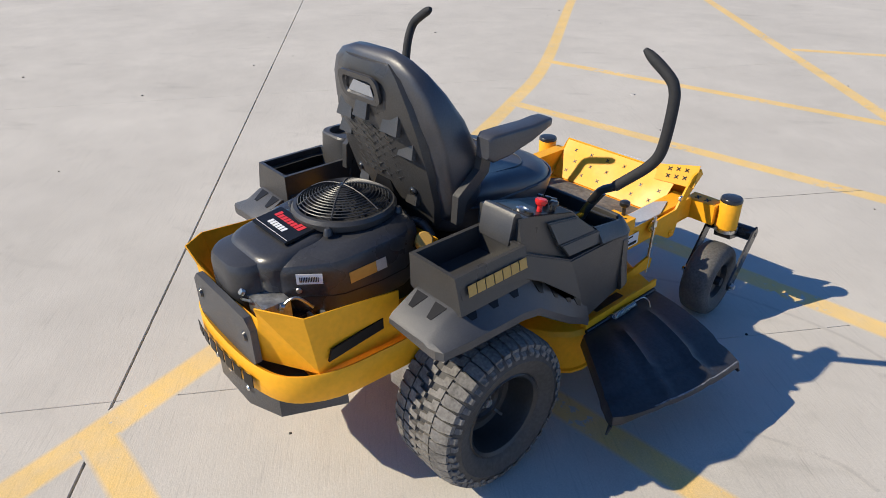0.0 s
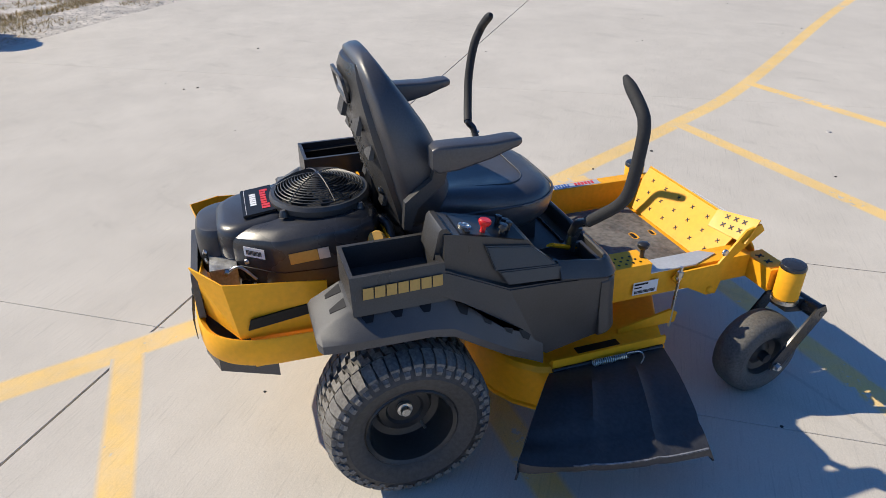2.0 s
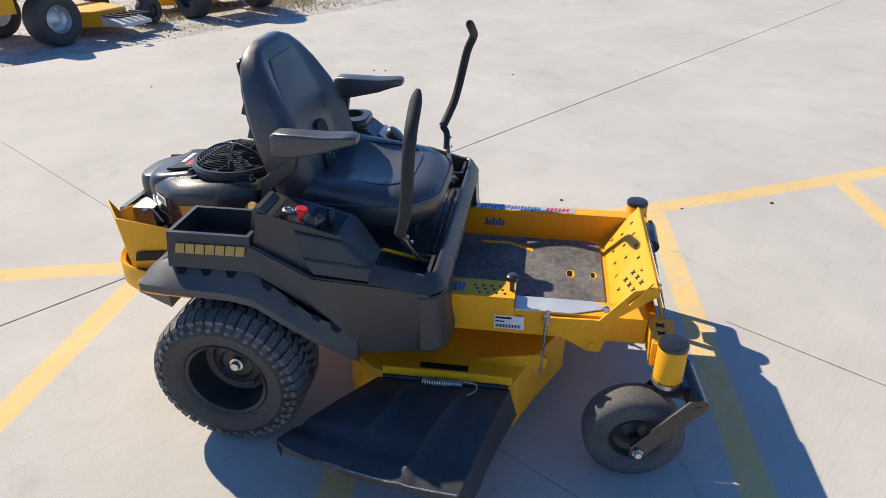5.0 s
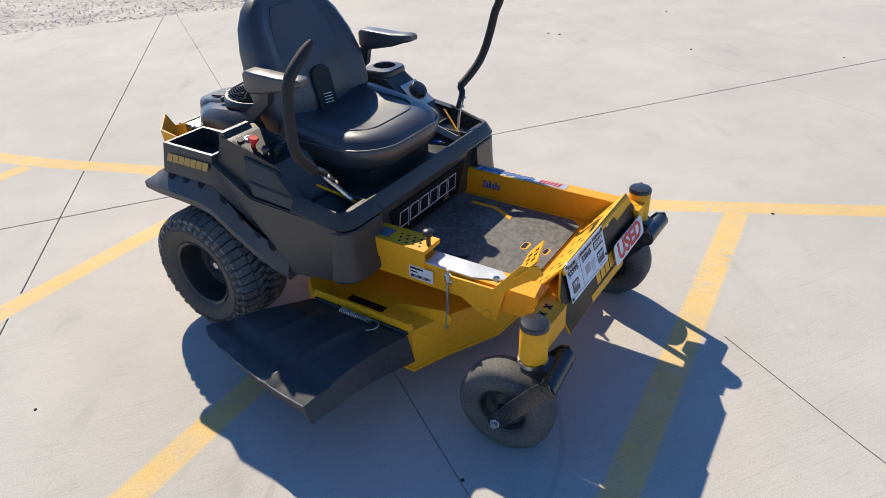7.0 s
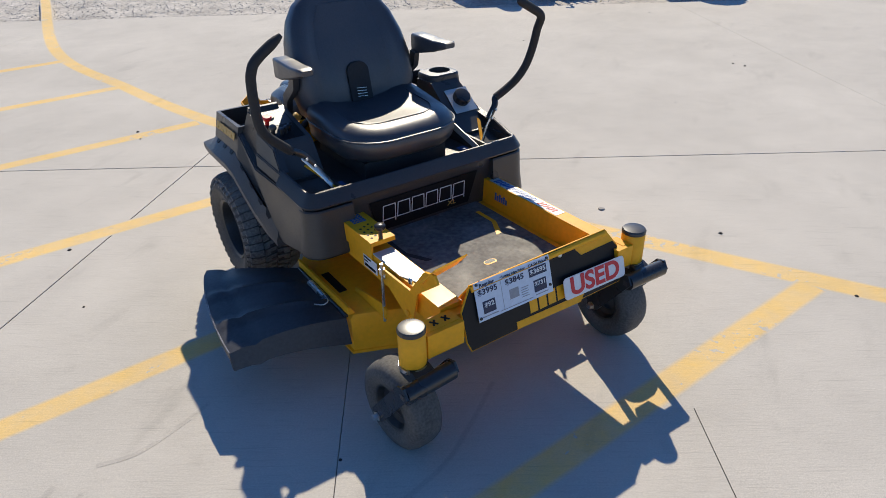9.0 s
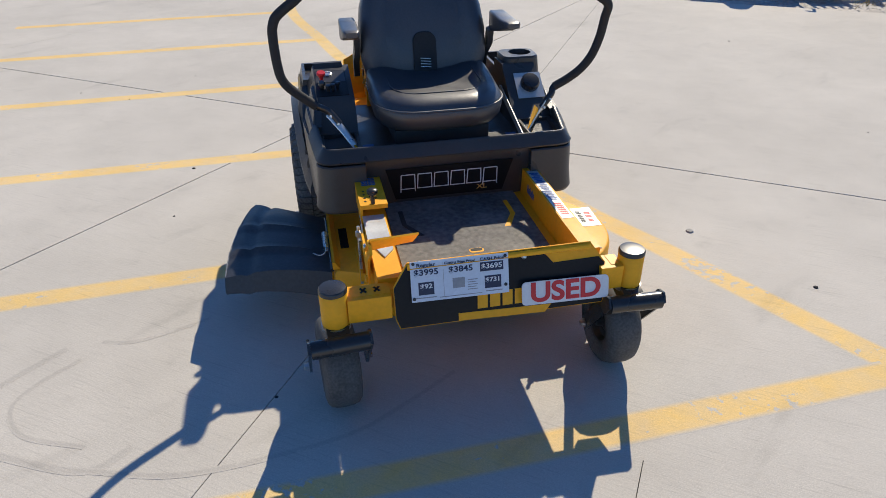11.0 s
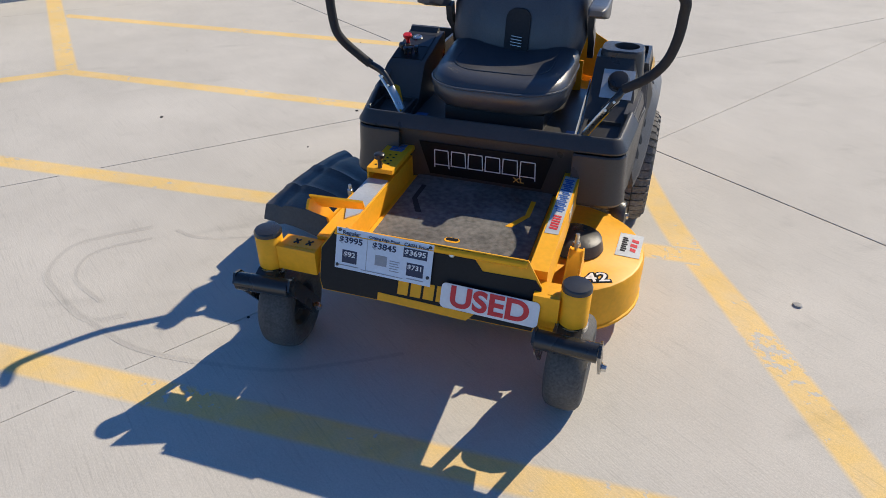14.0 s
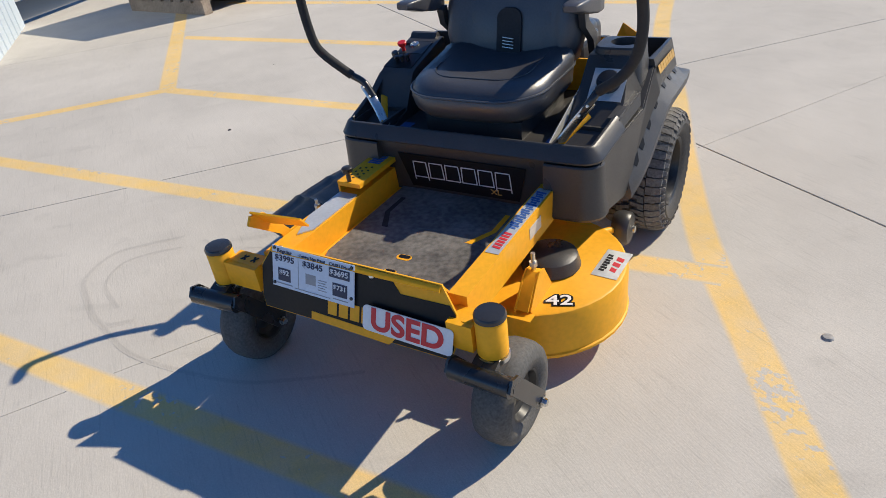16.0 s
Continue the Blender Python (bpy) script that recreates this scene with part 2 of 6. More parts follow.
def smooth_path(pts, steps=6):
    """A rounded line through pts (Catmull-Rom)."""
    p = [Vector(q) for q in pts]
    p = [p[0] * 2 - p[1]] + p + [p[-1] * 2 - p[-2]]
    out = []
    for i in range(1, len(p) - 2):
        for s in range(steps):
            t = s / steps
            out.append(0.5 * (2 * p[i] + (p[i + 1] - p[i - 1]) * t + (2 * p[i - 1] - 5 * p[i] + 4 * p[i + 1] - p[i + 2]) * t * t
                              + (3 * p[i] - p[i - 1] - 3 * p[i + 1] + p[i + 2]) * t ** 3))
    return out + [p[-2]]


def tube(bm, pts, r, n=12, steps=6, flat=1.0):
    line = smooth_path(pts, steps) if steps else [Vector(q) for q in pts]
    rings, side = [], None
    for i, q in enumerate(line):
        d = (line[min(i + 1, len(line) - 1)] - line[max(i - 1, 0)]).normalized()
        if side is None:
            side = d.orthogonal().normalized()
        side = (side - d * side.dot(d)).normalized()
        up = d.cross(side)
        rr = r[min(i, len(r) - 1)] if isinstance(r, (list, tuple)) else r
        rings.append([q + side * rr * math.cos(2 * math.pi * k / n) + up * rr * flat * math.sin(2 * math.pi * k / n) for k in range(n)])
    loft(bm, rings)


def rounded(cx, cy, hx, hy, r, z, k=4):
    """A ring of points: a rectangle with rounded corners at height z."""
    out = []
    for a, sx, sy in ((0, 1, 1), (90, -1, 1), (180, -1, -1), (270, 1, -1)):
        for i in range(k + 1):
            t = radians(a + 90 * i / k)
            out.append(Vector((cx + sx * (hx - r) + r * math.cos(t), cy + sy * (hy - r) + r * math.sin(t), z)))
    return out


def tray(lo, hi, wall, depth, bevel=0.004):
    """A box with an open top: outer lo to hi, walls wall thick, hollow depth deep."""
    bm = bmesh.new()
    o = [(lo[0], lo[1]), (hi[0], lo[1]), (hi[0], hi[1]), (lo[0], hi[1])]
    w = wall
    q = [(lo[0] + w, lo[1] + w), (hi[0] - w, lo[1] + w), (hi[0] - w, hi[1] - w), (lo[0] + w, hi[1] - w)]
    loft(bm, [[Vector((x, y, z)) for x, y in ring] for ring, z in ((o, lo[2]), (o, hi[2]), (q, hi[2]), (q, hi[2] - depth))])
    soften(bm, bevel, 25, 2)
    return bm


def text_part(name, words, size, m, material, parent, label="", depth=0.0006, squeeze=1.0, align="CENTER", heavy=0.018):
    cu = bpy.data.curves.new(name, "FONT")
    cu.body, cu.size, cu.extrude = words, size, depth
    cu.align_x, cu.align_y = align, "CENTER"
    cu.offset = size * heavy
    tmp = bpy.data.objects.new(name + "_curve", cu)
    scene.collection.objects.link(tmp)
    me = bpy.data.meshes.new_from_object(tmp.evaluated_get(bpy.context.evaluated_depsgraph_get()))
    bpy.data.objects.remove(tmp)
    bpy.data.curves.remove(cu)
    me.transform(m @ Matrix.Diagonal((squeeze, 1, 1, 1)))
    me.materials.clear()
    me.materials.append(material)
    ob = new(name, me)
    ob.parent = parent
    if label:
        tagged(ob, label)
    return ob


def plane_frame(origin, right, up):
    """A matrix whose x runs along right and y along up, in the plane that both span."""
    x = Vector(right).normalized()
    z = x.cross(Vector(up)).normalized()
    y = z.cross(x)
    return Matrix.Translation(origin) @ Matrix((x, y, z)).transposed().to_4x4()


def bars(bm, m, rects, depth=0.0008):
    """Flat bars (x0, y0, x1, y1, lean) standing depth proud of the plane m."""
    for x0, y0, x1, y1, lean in rects:
        prism(bm, [(x0, y0), (x1, y0), (x1 + lean, y1), (x0 + lean, y1)], "z", 0.0, depth, m)


def bar_parts(name, m, rects, material, parent, depth=0.0008, label=""):
    """Like bars, with each bar a part of its own."""
    for r in rects:
        bm = bmesh.new()
        bars(bm, m, [r], depth)
        part(name, bm, material, parent, label)


def thing(name, label, category, at=(0, 0, 0), group=""):
    e = new(name)
    e.location = at
    e.empty_display_size = 0.2
    return tagged(e, label, category, group)


# ---- ground ----
ground_bm = bmesh.new()
gv = [ground_bm.verts.new(p) for p in ((-400, -400, -0.05), (400, -400, -0.05), (400, 400, -0.05), (-400, 400, -0.05))]
ground_bm.faces.new(gv)
tagged(part("ground", ground_bm, GRAVEL), "pale grey gravel and dry earth round the concrete", "ground", kind="structure")


def cut(poly, p, d, gap):
    """Splits a flat polygon by the line through p along d; returns the sides, each set back by half the gap."""
    nx, ny = -d[1], d[0]
    k = math.hypot(nx, ny)
    nx, ny = nx / k, ny / k
    out = []
    for sgn in (1, -1):
        def h(q):
            return sgn * ((q[0] - p[0]) * nx + (q[1] - p[1]) * ny) - gap / 2
        res = []
        for i, a in enumerate(poly):
            b = poly[(i + 1) % len(poly)]
            ha, hb = h(a), h(b)
            if ha >= 0:
                res.append(a)
            if ha * hb < 0:
                t = ha / (ha - hb)
                res.append((a[0] + t * (b[0] - a[0]), a[1] + t * (b[1] - a[1])))
        if len(res) > 2:
            out.append(res)
    return out


EDGE_P, EDGE_D = (-4.59, -3.36), (-0.835, 0.55)
ROAD_P, ROAD_D = (-11.3, 0.9), (0.53, 0.85)
pave = [(-60, -60), (60, -60), (60, 60), (-60, 60)]
pave = [c for c in cut(pave, EDGE_P, EDGE_D, 0) if max(v[0] + v[1] for v in c) > 50][0]
pave = [c for c in cut(pave, ROAD_P, ROAD_D, 0) if any(abs(v[0] - 60) < 1e-6 for v in c)][0]
JOINTS = (((-0.535, -0.71), (1.0, -0.695), 0.0075), ((0.26, -1.345), (1.0, 1.04), 0.0055), ((-0.53, -0.71), (1.0, 1.57), 0.002),
          ((-3.35, 1.17), (1.0, 1.68), 0.002), ((3.73, -2.66), (1.0, 1.0), 0.0022), ((-0.35, 8.0), (1.0, -0.70), 0.004))
cells = [pave]
for p, d, gap in JOINTS:
    cells = [c for poly in cells for c in cut(poly, p, d, gap)]
bed = [c for c in cut(pave, EDGE_P, EDGE_D, 0.04) if max(v[0] + v[1] for v in c) > 50][0]
bed = [c for c in cut(bed, ROAD_P, ROAD_D, 0.04) if any(abs(v[0] - 60) < 1e-6 for v in c)][0]
pavement = tagged(part("pavement", rprism(bed, "z", -0.048, -0.03, 0), DIRT), "dirt-filled bed under the concrete slabs", "pavement", kind="structure")
for poly in cells:
    bm = bmesh.new()
    prism(bm, poly, "z", -0.12, 0.0)
    top = [e for e in bm.edges if all(abs(v.co.z) < 1e-6 for v in e.verts)]
    bmesh.ops.bevel(bm, geom=top, offset=0.0015, segments=1, affect="EDGES", clamp_overlap=True)
    part("concrete_slab", bm, CONCRETE, pavement)

road_bm = bmesh.new()
rd = Vector((0.53, 0.85, 0)).normalized()
rn = Vector((-rd.y, rd.x, 0))
c0 = Vector((-11.3, 0.9, 0)) + rn * 0.02
prism(road_bm, [(c0 + rd * a + rn * b).to_2d() for a, b in ((-90, 0), (90, 0), (90, 9), (-90, 9))], "z", -0.1, -0.012)
tagged(part("road", road_bm, ASPHALT), "weathered grey asphalt road beside the concrete", "road", kind="structure")


LAYER = [0]


def painted_line(pts, width=0.1):
    p = [Vector((x, y, 0)) for x, y in pts]
    if len(p) > 2:
        p = smooth_path(p, 12)
    bm = bmesh.new()
    cover = bm.verts.layers.float.new("cover")
    e, z = min(0.011, width * 0.3), 0.00015 + 0.00003 * LAYER[0]
    LAYER[0] += 1
    rows = []
    for i, q in enumerate(p):
        d = (p[min(i + 1, len(p) - 1)] - p[max(i - 1, 0)]).normalized()
        o = Vector((-d.y, d.x, 0))
        row = []
        for k, c in ((width / 2 + e, 0.0), (width / 2 - e, 1.0), (e - width / 2, 1.0), (-e - width / 2, 0.0)):
            v = bm.verts.new(q + o * k + Vector((0, 0, z)))
            v[cover] = c
            row.append(v)
        rows.append(row)
    for a, b in zip(rows, rows[1:]):
        for k in range(3):
            bm.faces.new((a[k], a[k + 1], b[k + 1], b[k]))
    ob = part("painted_line", bm, LINE)
    return tagged(ob, "worn pale yellow parking line painted on concrete", "line", "parking lines", "structure")


painted_line(((0.15, -8.2), (0.49, -4.95), (0.24, -3.2), (0.0, -2.1), (-0.25, -1.4), (-0.44, -0.72), (-0.69, 0.05), (-0.95, 0.61), (-1.32, 1.4), (-1.86, 2.48), (-2.5, 3.58), (-4.45, 6.3), (-6.0, 8.6)), 0.105)
for a, b in (((-0.38, -0.80), (3.12, -0.72)), ((-0.80, 0.269), (3.3, 0.50)), ((-1.28, 1.43), (2.3, 1.56)), ((-1.82, 2.49), (1.6, 2.78)),
             ((-2.47, 3.6), (0.9, 4.05)), ((0.05, -2.03), (4.25, -1.88)), ((0.3, -3.25), (4.9, -3.1)), ((0.5, -4.45), (3.0, -4.35)), ((-1.24, 5.55), (1.2, 6.9))):
    painted_line((a, b), 0.095)
painted_line(((3.12, -0.72), (5.6, -3.08)), 0.12)
painted_line(((3.12, -0.72), (4.3, 0.45)), 0.10)
painted_line(((-3.9, 8.2), (1.6, 2.5)), 0.10)

# ---- building and crate beyond the parking bays ----
WALL_A, WALL_B = Vector((5.55, -0.83, 0)), Vector((7.2, -2.15, 0))
wd = (WALL_B - WALL_A).normalized()
wn2 = Vector((wd.y, -wd.x, 0))
wall_m = Matrix.Translation(WALL_A) @ Matrix((wd, -wn2, Vector((0, 0, 1)))).transposed().to_4x4()
wall_bm = bmesh.new()
xs = [0.0]
ribs = []
for i in range(9):
    x0 = i * 0.23
    ribs += [(x0, 0.0), (x0 + 0.17, 0.0), (x0 + 0.185, 0.02), (x0 + 0.215, 0.02)]
prism(wall_bm, ribs[:-4] + [(1.9, 0.0), (1.9, 0.12), (0.0, 0.12)], "z", 0.0, 3.0, wall_m)
tagged(part("wall_building", wall_bm, STEEL_WALL, None, "", 20), "pale blue ribbed sheet-steel building wall", "wall", kind="structure")


def crate(at, turn):
    t = thing("shipping_crate", "weathered pine shipping crate standing on its pallet", "crate", at)
    t.rotation_euler = (0, 0, turn)
    L, W, H = 1.34, 1.2, 0.78
    for y in (0.0, W / 2 - 0.05, W - 0.1):
        part("pallet_runner", rbox((0, y, 0), (L, y + 0.1, 0.12), 0.004), WOOD, t)
    for i in range(8):
        x = i * (L - 0.12) / 7
        part("pallet_board", rbox((x, -0.01, 0.121), (x + 0.12, W + 0.01, 0.143), 0.003), WOOD, t)
    for side in range(4):
        ln = (L, W, L, W)[side]
        m = (pose(0, 0, 0.144), pose(L, 0, 0.144, 0, 0, 90), pose(L, W, 0.144, 0, 0, 180), pose(0, W, 0.144, 0, 0, 270))[side]
        p = part("side_panel", rbox((0.03, 0.022, 0), (ln - 0.03, 0.036, H), 0.001, m), WOOD, t)
        for lo, hi in (((0.0, 0, 0), (ln, 0.02, 0.11)), ((0.0, 0, H - 0.11), (ln, 0.02, H)), ((0, 0.0, 0.112), (0.1, 0.02, H - 0.112)), ((ln - 0.1, 0.0, 0.112), (ln, 0.02, H - 0.112)), ((ln / 2 - 0.04, 0, 0.112), (ln / 2 + 0.04, 0.02, H - 0.112))):
            part("batten", rbox(lo, hi, 0.003, m), WOOD, p)
    part("crate_lid", rbox((-0.02, -0.02, H + 0.146), (L + 0.02, W + 0.02, H + 0.17), 0.004), WOOD, t)
    return t


crate((4.61, -3.79, 0), radians(-5.5))

# added ribbed panel; its dark colour paints the shaded doorway past the wall
DOOR_A, DOOR_B = WALL_B - wd * 0.19, Vector((7.55, -3.6, 0))
dd = (DOOR_B - DOOR_A).normalized()
door_bm = bmesh.new()
door_m = Matrix.Translation(DOOR_A + Vector((0.06, 0, 0))) @ Matrix((dd, Vector((-dd.y, dd.x, 0)), Vector((0, 0, 1)))).transposed().to_4x4()
for i in range(12):
    prism(door_bm, [(0.0, 0.04), (0.012, 0.06), (0.012, 0.22), (0.0, 0.24), (0.05, 0.24), (0.05, 0.04)], "x", 0.0, 1.5, door_m @ Matrix.Translation((0, 0, i * 0.24)))
tagged(part("doorway_panel", door_bm, DOORWAY_SHADE), "dark blue ribbed panel standing in for the shaded doorway beside the pale wall", "door", kind="structure")


# tyre scuffs and specks on the concrete
def scuff(pts, width):
    ob = painted_line(pts, width)
    ob.data.materials.clear()
    ob.data.materials.append(SCUFF)
    ob.name = "tyre_scuff"
    return tagged(ob, "faint grey tyre scuff on concrete", "scuff", "tyre scuffs", "structure")


scuff(((1.31, 0.73), (1.44, 0.85), (1.51, 0.96), (1.46, 1.12), (1.34, 1.2), (1.13, 1.29), (1.02, 1.23)), 0.018)
scuff(((1.25, 0.80), (1.36, 0.90), (1.40, 1.0), (1.33, 1.12), (1.15, 1.2)), 0.012)
scuff(((0.85, 0.66), (0.95, 0.70), (1.09, 0.74), (1.2, 0.72)), 0.012)
scuff(((1.13, 1.29), (0.85, 1.36), (0.45, 1.32), (0.25, 1.23), (0.07, 1.12)), 0.014)
for a, b in (((-0.35, 1.58), (-0.06, 2.0)), ((-0.06, 2.0), (0.12, 2.28)), ((0.12, 2.28), (0.42, 2.74))):
    ob = painted_line((a, b), 0.0016)
    ob.data.materials.clear()
    ob.data.materials.append(DIRT)
    ob.name = "hairline_crack"
    tagged(ob, "thin dark hairline crack in concrete", "crack", "hairline cracks", "structure")
rng = random.Random(11)
for i in range(46):
    x, y = rng.uniform(-6, 4), rng.uniform(-3, 6)
    bm = bmesh.new()
    r = rng.uniform(0.004, 0.011)
    lathe(bm, [(0.0, r * 0.6), (r * 0.7, r * 0.45), (r, 0.0)], 6, (x, y, 0), cap=False)
    tagged(part("speck", bm, DIRT), "small dark crumb of dirt lying on concrete", "dirt", "dirt crumbs")
for x, y in ((-1.39, 3.29), (-1.12, 0.476)):
    bm = bmesh.new()
    lathe(bm, [(0.0, 0.008), (0.014, 0.006), (0.018, 0.0)], 9, (x, y, 0))
    tagged(part("pebble", bm, STONE), "small grey pebble lying on concrete", "stone", "pebbles")


# ---- the mower ----
CX = -0.03


def mir(x):
    return 2 * CX - x


mower = thing("zero_turn_mower", "yellow and black used zero-turn riding mower parked on concrete", "mower")


def tread_point(a, v, h, R, cx, cz=0.0, cy=0.0):
    """A point on a tyre: angle a, axial offset v, height h over the carcass of radius R."""
    drop = max(0.0, abs(v) - 0.062)
    r = R + h - drop * drop * 9.0
    return Vector((cx + v, cy + r * math.sin(a), cz + r * math.cos(a)))


def tread_block(bm, pts, R, cx, cz, lift):
    k = len(pts)
    lo = [bm.verts.new(tread_point(a, v, -0.004, R, cx, cz)) for a, v in pts]
    hi = [bm.verts.new(tread_point(a, v, lift, R, cx, cz)) for a, v in pts]
    bm.faces.new(hi)
    for i in range(k):
        bm.faces.new((lo[i], lo[(i + 1) % k], hi[(i + 1) % k], hi[i]))


def rear_wheel(cx, out):
    """A drive wheel; out is +1 where its dish faces +x."""
    cz, R = 0.225, 0.2145
    rim = bmesh.new()
    prof = [(0.121, 0.088), (0.125, 0.092), (0.121, 0.096), (0.112, 0.090), (0.106, 0.070), (0.103, 0.030), (0.096, 0.012), (0.078, 0.006), (0.070, 0.016), (0.052, 0.018),
            (0.046, 0.010), (0.030, 0.010), (0.0, 0.010)]
    back = [(0.0, -0.004), (0.10, -0.004), (0.110, -0.088), (0.124, -0.094), (0.119, -0.086), (0.113, 0.0), (0.121, 0.088)]
    lathe(rim, prof + back, 40, (cx, 0, cz), (out, 0, 0))
    w = part("rear_wheel", rim, RIM_STEEL, mower, "satin black steel drive wheel", 30)
    tb = bmesh.new()
    side = [(0.119, 0.084), (0.128, 0.096), (0.150, 0.106), (0.168, 0.110), (0.171, 0.1115), (0.174, 0.110), (0.190, 0.106), (0.203, 0.096), (0.2115, 0.078), (0.2145, 0.05), (0.2145, 0.0)]
    tprof = side + [(r, -h) for r, h in side[:-1]][::-1]
    lathe(tb, tprof, 64, (cx, 0, cz), (out, 0, 0))
    tyre = part("tyre", tb, RUBBER, w, "worn black all-terrain tyre", 50)
    tr = bmesh.new()
    N = 44
    st = 2 * math.pi / N
    for i in range(N):
        a = i * st
        for s in (1, -1):
            o = 0.25 * st * s
            # hooked centre block
            tread_block(tr, [(a + o, s * 0.003), (a + o + 0.46 * st, s * 0.003), (a + o + 0.56 * st, s * 0.027), (a + o + 0.90 * st, s * 0.027), (a + o + 1.02 * st, s * 0.048),
                             (a + o + 0.24 * st, s * 0.048), (a + o + 0.10 * st, s * 0.026)][::s], R, cx, cz, 0.009)
            # shoulder lug
            j = 0.10 * st if i % 2 else 0.0
            tread_block(tr, [(a + o + 0.02 * st, s * 0.052), (a + o + 0.84 * st, s * 0.052), (a + o + 0.92 * st, s * 0.078), (a + o + 0.84 * st, s * (0.100 + j * 0.04)), (a + o + 0.10 * st, s * (0.100 + j * 0.04)), (a + o + 0.0 * st, s * 0.074)][::s], R, cx, cz, 0.009)
            # sidewall lug
            tread_block(tr, [(a + o + 0.12 * st, s * 0.100), (a + o + 0.70 * st, s * 0.100), (a + o + 0.66 * st, s * 0.1105), (a + o + 0.16 * st, s * 0.1105)][::s], R - 0.004 - 0.006 * (i % 2), cx, cz, 0.0055)
    part("tread", tr, DUSTY, w, "dusty blocky tread", 30)
    hb = bmesh.new()
    lathe(hb, [(0.0, 0.034), (0.012, 0.034), (0.0135, 0.031), (0.0135, 0.022), (0.021, 0.021), (0.021, 0.0105)], 20, (cx, 0, cz), (out, 0, 0))
    part("hub_nut", hb, ZINC, w, "zinc-plated hub nut")
    vb = bmesh.new()
    rod(vb, (cx + out * 0.012, 0.045, cz - 0.062), (cx + out * 0.035, 0.05, cz - 0.068), 0.004)
    part("valve", vb, ZINC, w)
    return w


rear_wheel(0.405, 1)
rear_wheel(mir(0.405), -1)


def caster(px, py, side, yaw):
    """A front caster under its post at px, py: post cap, fork tube with arms, and wheel."""
    m = pose(px, py, 0, 0, 0, yaw)
    fk = bmesh.new()
    tube(fk, [m @ Vector((-0.078, 0.065, 0.296)), m @ Vector((0.078, 0.065, 0.296))], 0.026, 20, 0)
    prism(fk, [(-0.028, 0.326), (0.03, 0.326), (0.075, 0.31), (0.06, 0.272), (-0.02, 0.29)], "x", -0.03, 0.03, m)
    fork = part("caster_fork", fk, BLACK_STEEL, mower, "glossy black caster fork", 30)
    for s in (-1, 1):
        ar = rprism([(0.088, 0.30), (0.072, 0.326), (0.042, 0.318), (-0.088, 0.152), (-0.086, 0.126), (-0.064, 0.116), (-0.044, 0.128)], "x", s * 0.079, s * 0.086, 0.0015, m)
        part("fork_arm", ar, BLACK_STEEL, fork)
        cp = bmesh.new()
        prism(cp, [(0.057, 0.288), (0.073, 0.288), (0.073, 0.304), (0.057, 0.304)], "x", s * 0.0855, s * 0.087, m)
        part("tube_plug", cp, PLASTIC, fork)
        bo = bmesh.new()
        lathe(bo, [(0.0, 0.014), (0.009, 0.014), (0.0105, 0.012), (0.0105, 0.003), (0.015, 0.003), (0.015, 0.0)], 6, m @ Vector((s * 0.0865, -0.066, 0.136)), m.to_3x3() @ Vector((s, 0, 0)))
        part("axle_bolt", bo, ZINC, fork)
    ax = m @ Vector((0, -0.066, 0.138))
    dx = m.to_3x3() @ Vector((1, 0, 0))
    rm = bmesh.new()
    lathe(rm, [(0.0, 0.050), (0.016, 0.050), (0.018, 0.028), (0.040, 0.016), (0.058, 0.022), (0.066, 0.040), (0.071, 0.043), (0.071, -0.043), (0.066, -0.040), (0.058, -0.022), (0.040, -0.016), (0.018, -0.028), (0.016, -0.050), (0.0, -0.050)], 32, ax, dx)
    wh = part("caster_wheel", rm, RIM_STEEL, mower, "small black caster rim", 30)
    ty = bmesh.new()
    sd = [(0.070, 0.041), (0.078, 0.049), (0.098, 0.053), (0.101, 0.0535), (0.104, 0.053), (0.120, 0.049), (0.131, 0.040), (0.1365, 0.024), (0.138, 0.0)]
    lathe(ty, sd + [(r, -h) for r, h in sd[:-1]][::-1], 48, ax, dx)
    part("caster_tyre", ty, CASTER_RUBBER, wh, "smooth dusty caster tyre", 50)
    po = bmesh.new()
    lathe(po, [(0.035, 0.325), (0.0375, 0.328), (0.0375, 0.424), (0.036, 0.426)], 28, (px, py, 0))
    post = part("caster_post", po, YELLOW, mower)
    ca = bmesh.new()
    lathe(ca, [(0.0365, 0.4265), (0.0385, 0.428), (0.0385, 0.436), (0.035, 0.441), (0.02, 0.443), (0.0, 0.443)], 28, (px, py, 0))
    part("post_cap", ca, BLACK_STEEL, post, "glossy black post cap")
    bs = bmesh.new()
    lathe(bs, [(0.030, 0.310), (0.040, 0.312), (0.040, 0.3245), (0.030, 0.3245)], 28, (px, py, 0))
    part("post_bushing", bs, ZINC, post)


caster(0.4225, 1.213, 1, 4)
caster(-0.432, 1.205, -1, -2)

# front frame
for x0, x1 in ((0.226, 0.298), (-0.352, -0.302)):
    part("frame_rail", rbox((x0, 0.30, 0.335), (x1, 1.165, 0.415 if x0 > 0 else 0.432), 0.004), YELLOW, mower)
part("cross_beam", rbox((-0.33, 1.150, 0.332), (0.27, 1.196, 0.400), 0.004), YELLOW, mower)
for x0, x1 in ((0.2705, 0.388), (-0.397, -0.3305)):
    part("caster_arm", rbox((x0, 1.168, 0.332), (x1, 1.236, 0.405), 0.004), YELLOW, mower)
for x0, x1 in ((0.272, 0.378), (-0.388, -0.365)):
    part("beam_decal", rbox((x0, 1.172, 0.4052), (x1, 1.222, 0.4065), 0), YELLOW, mower)
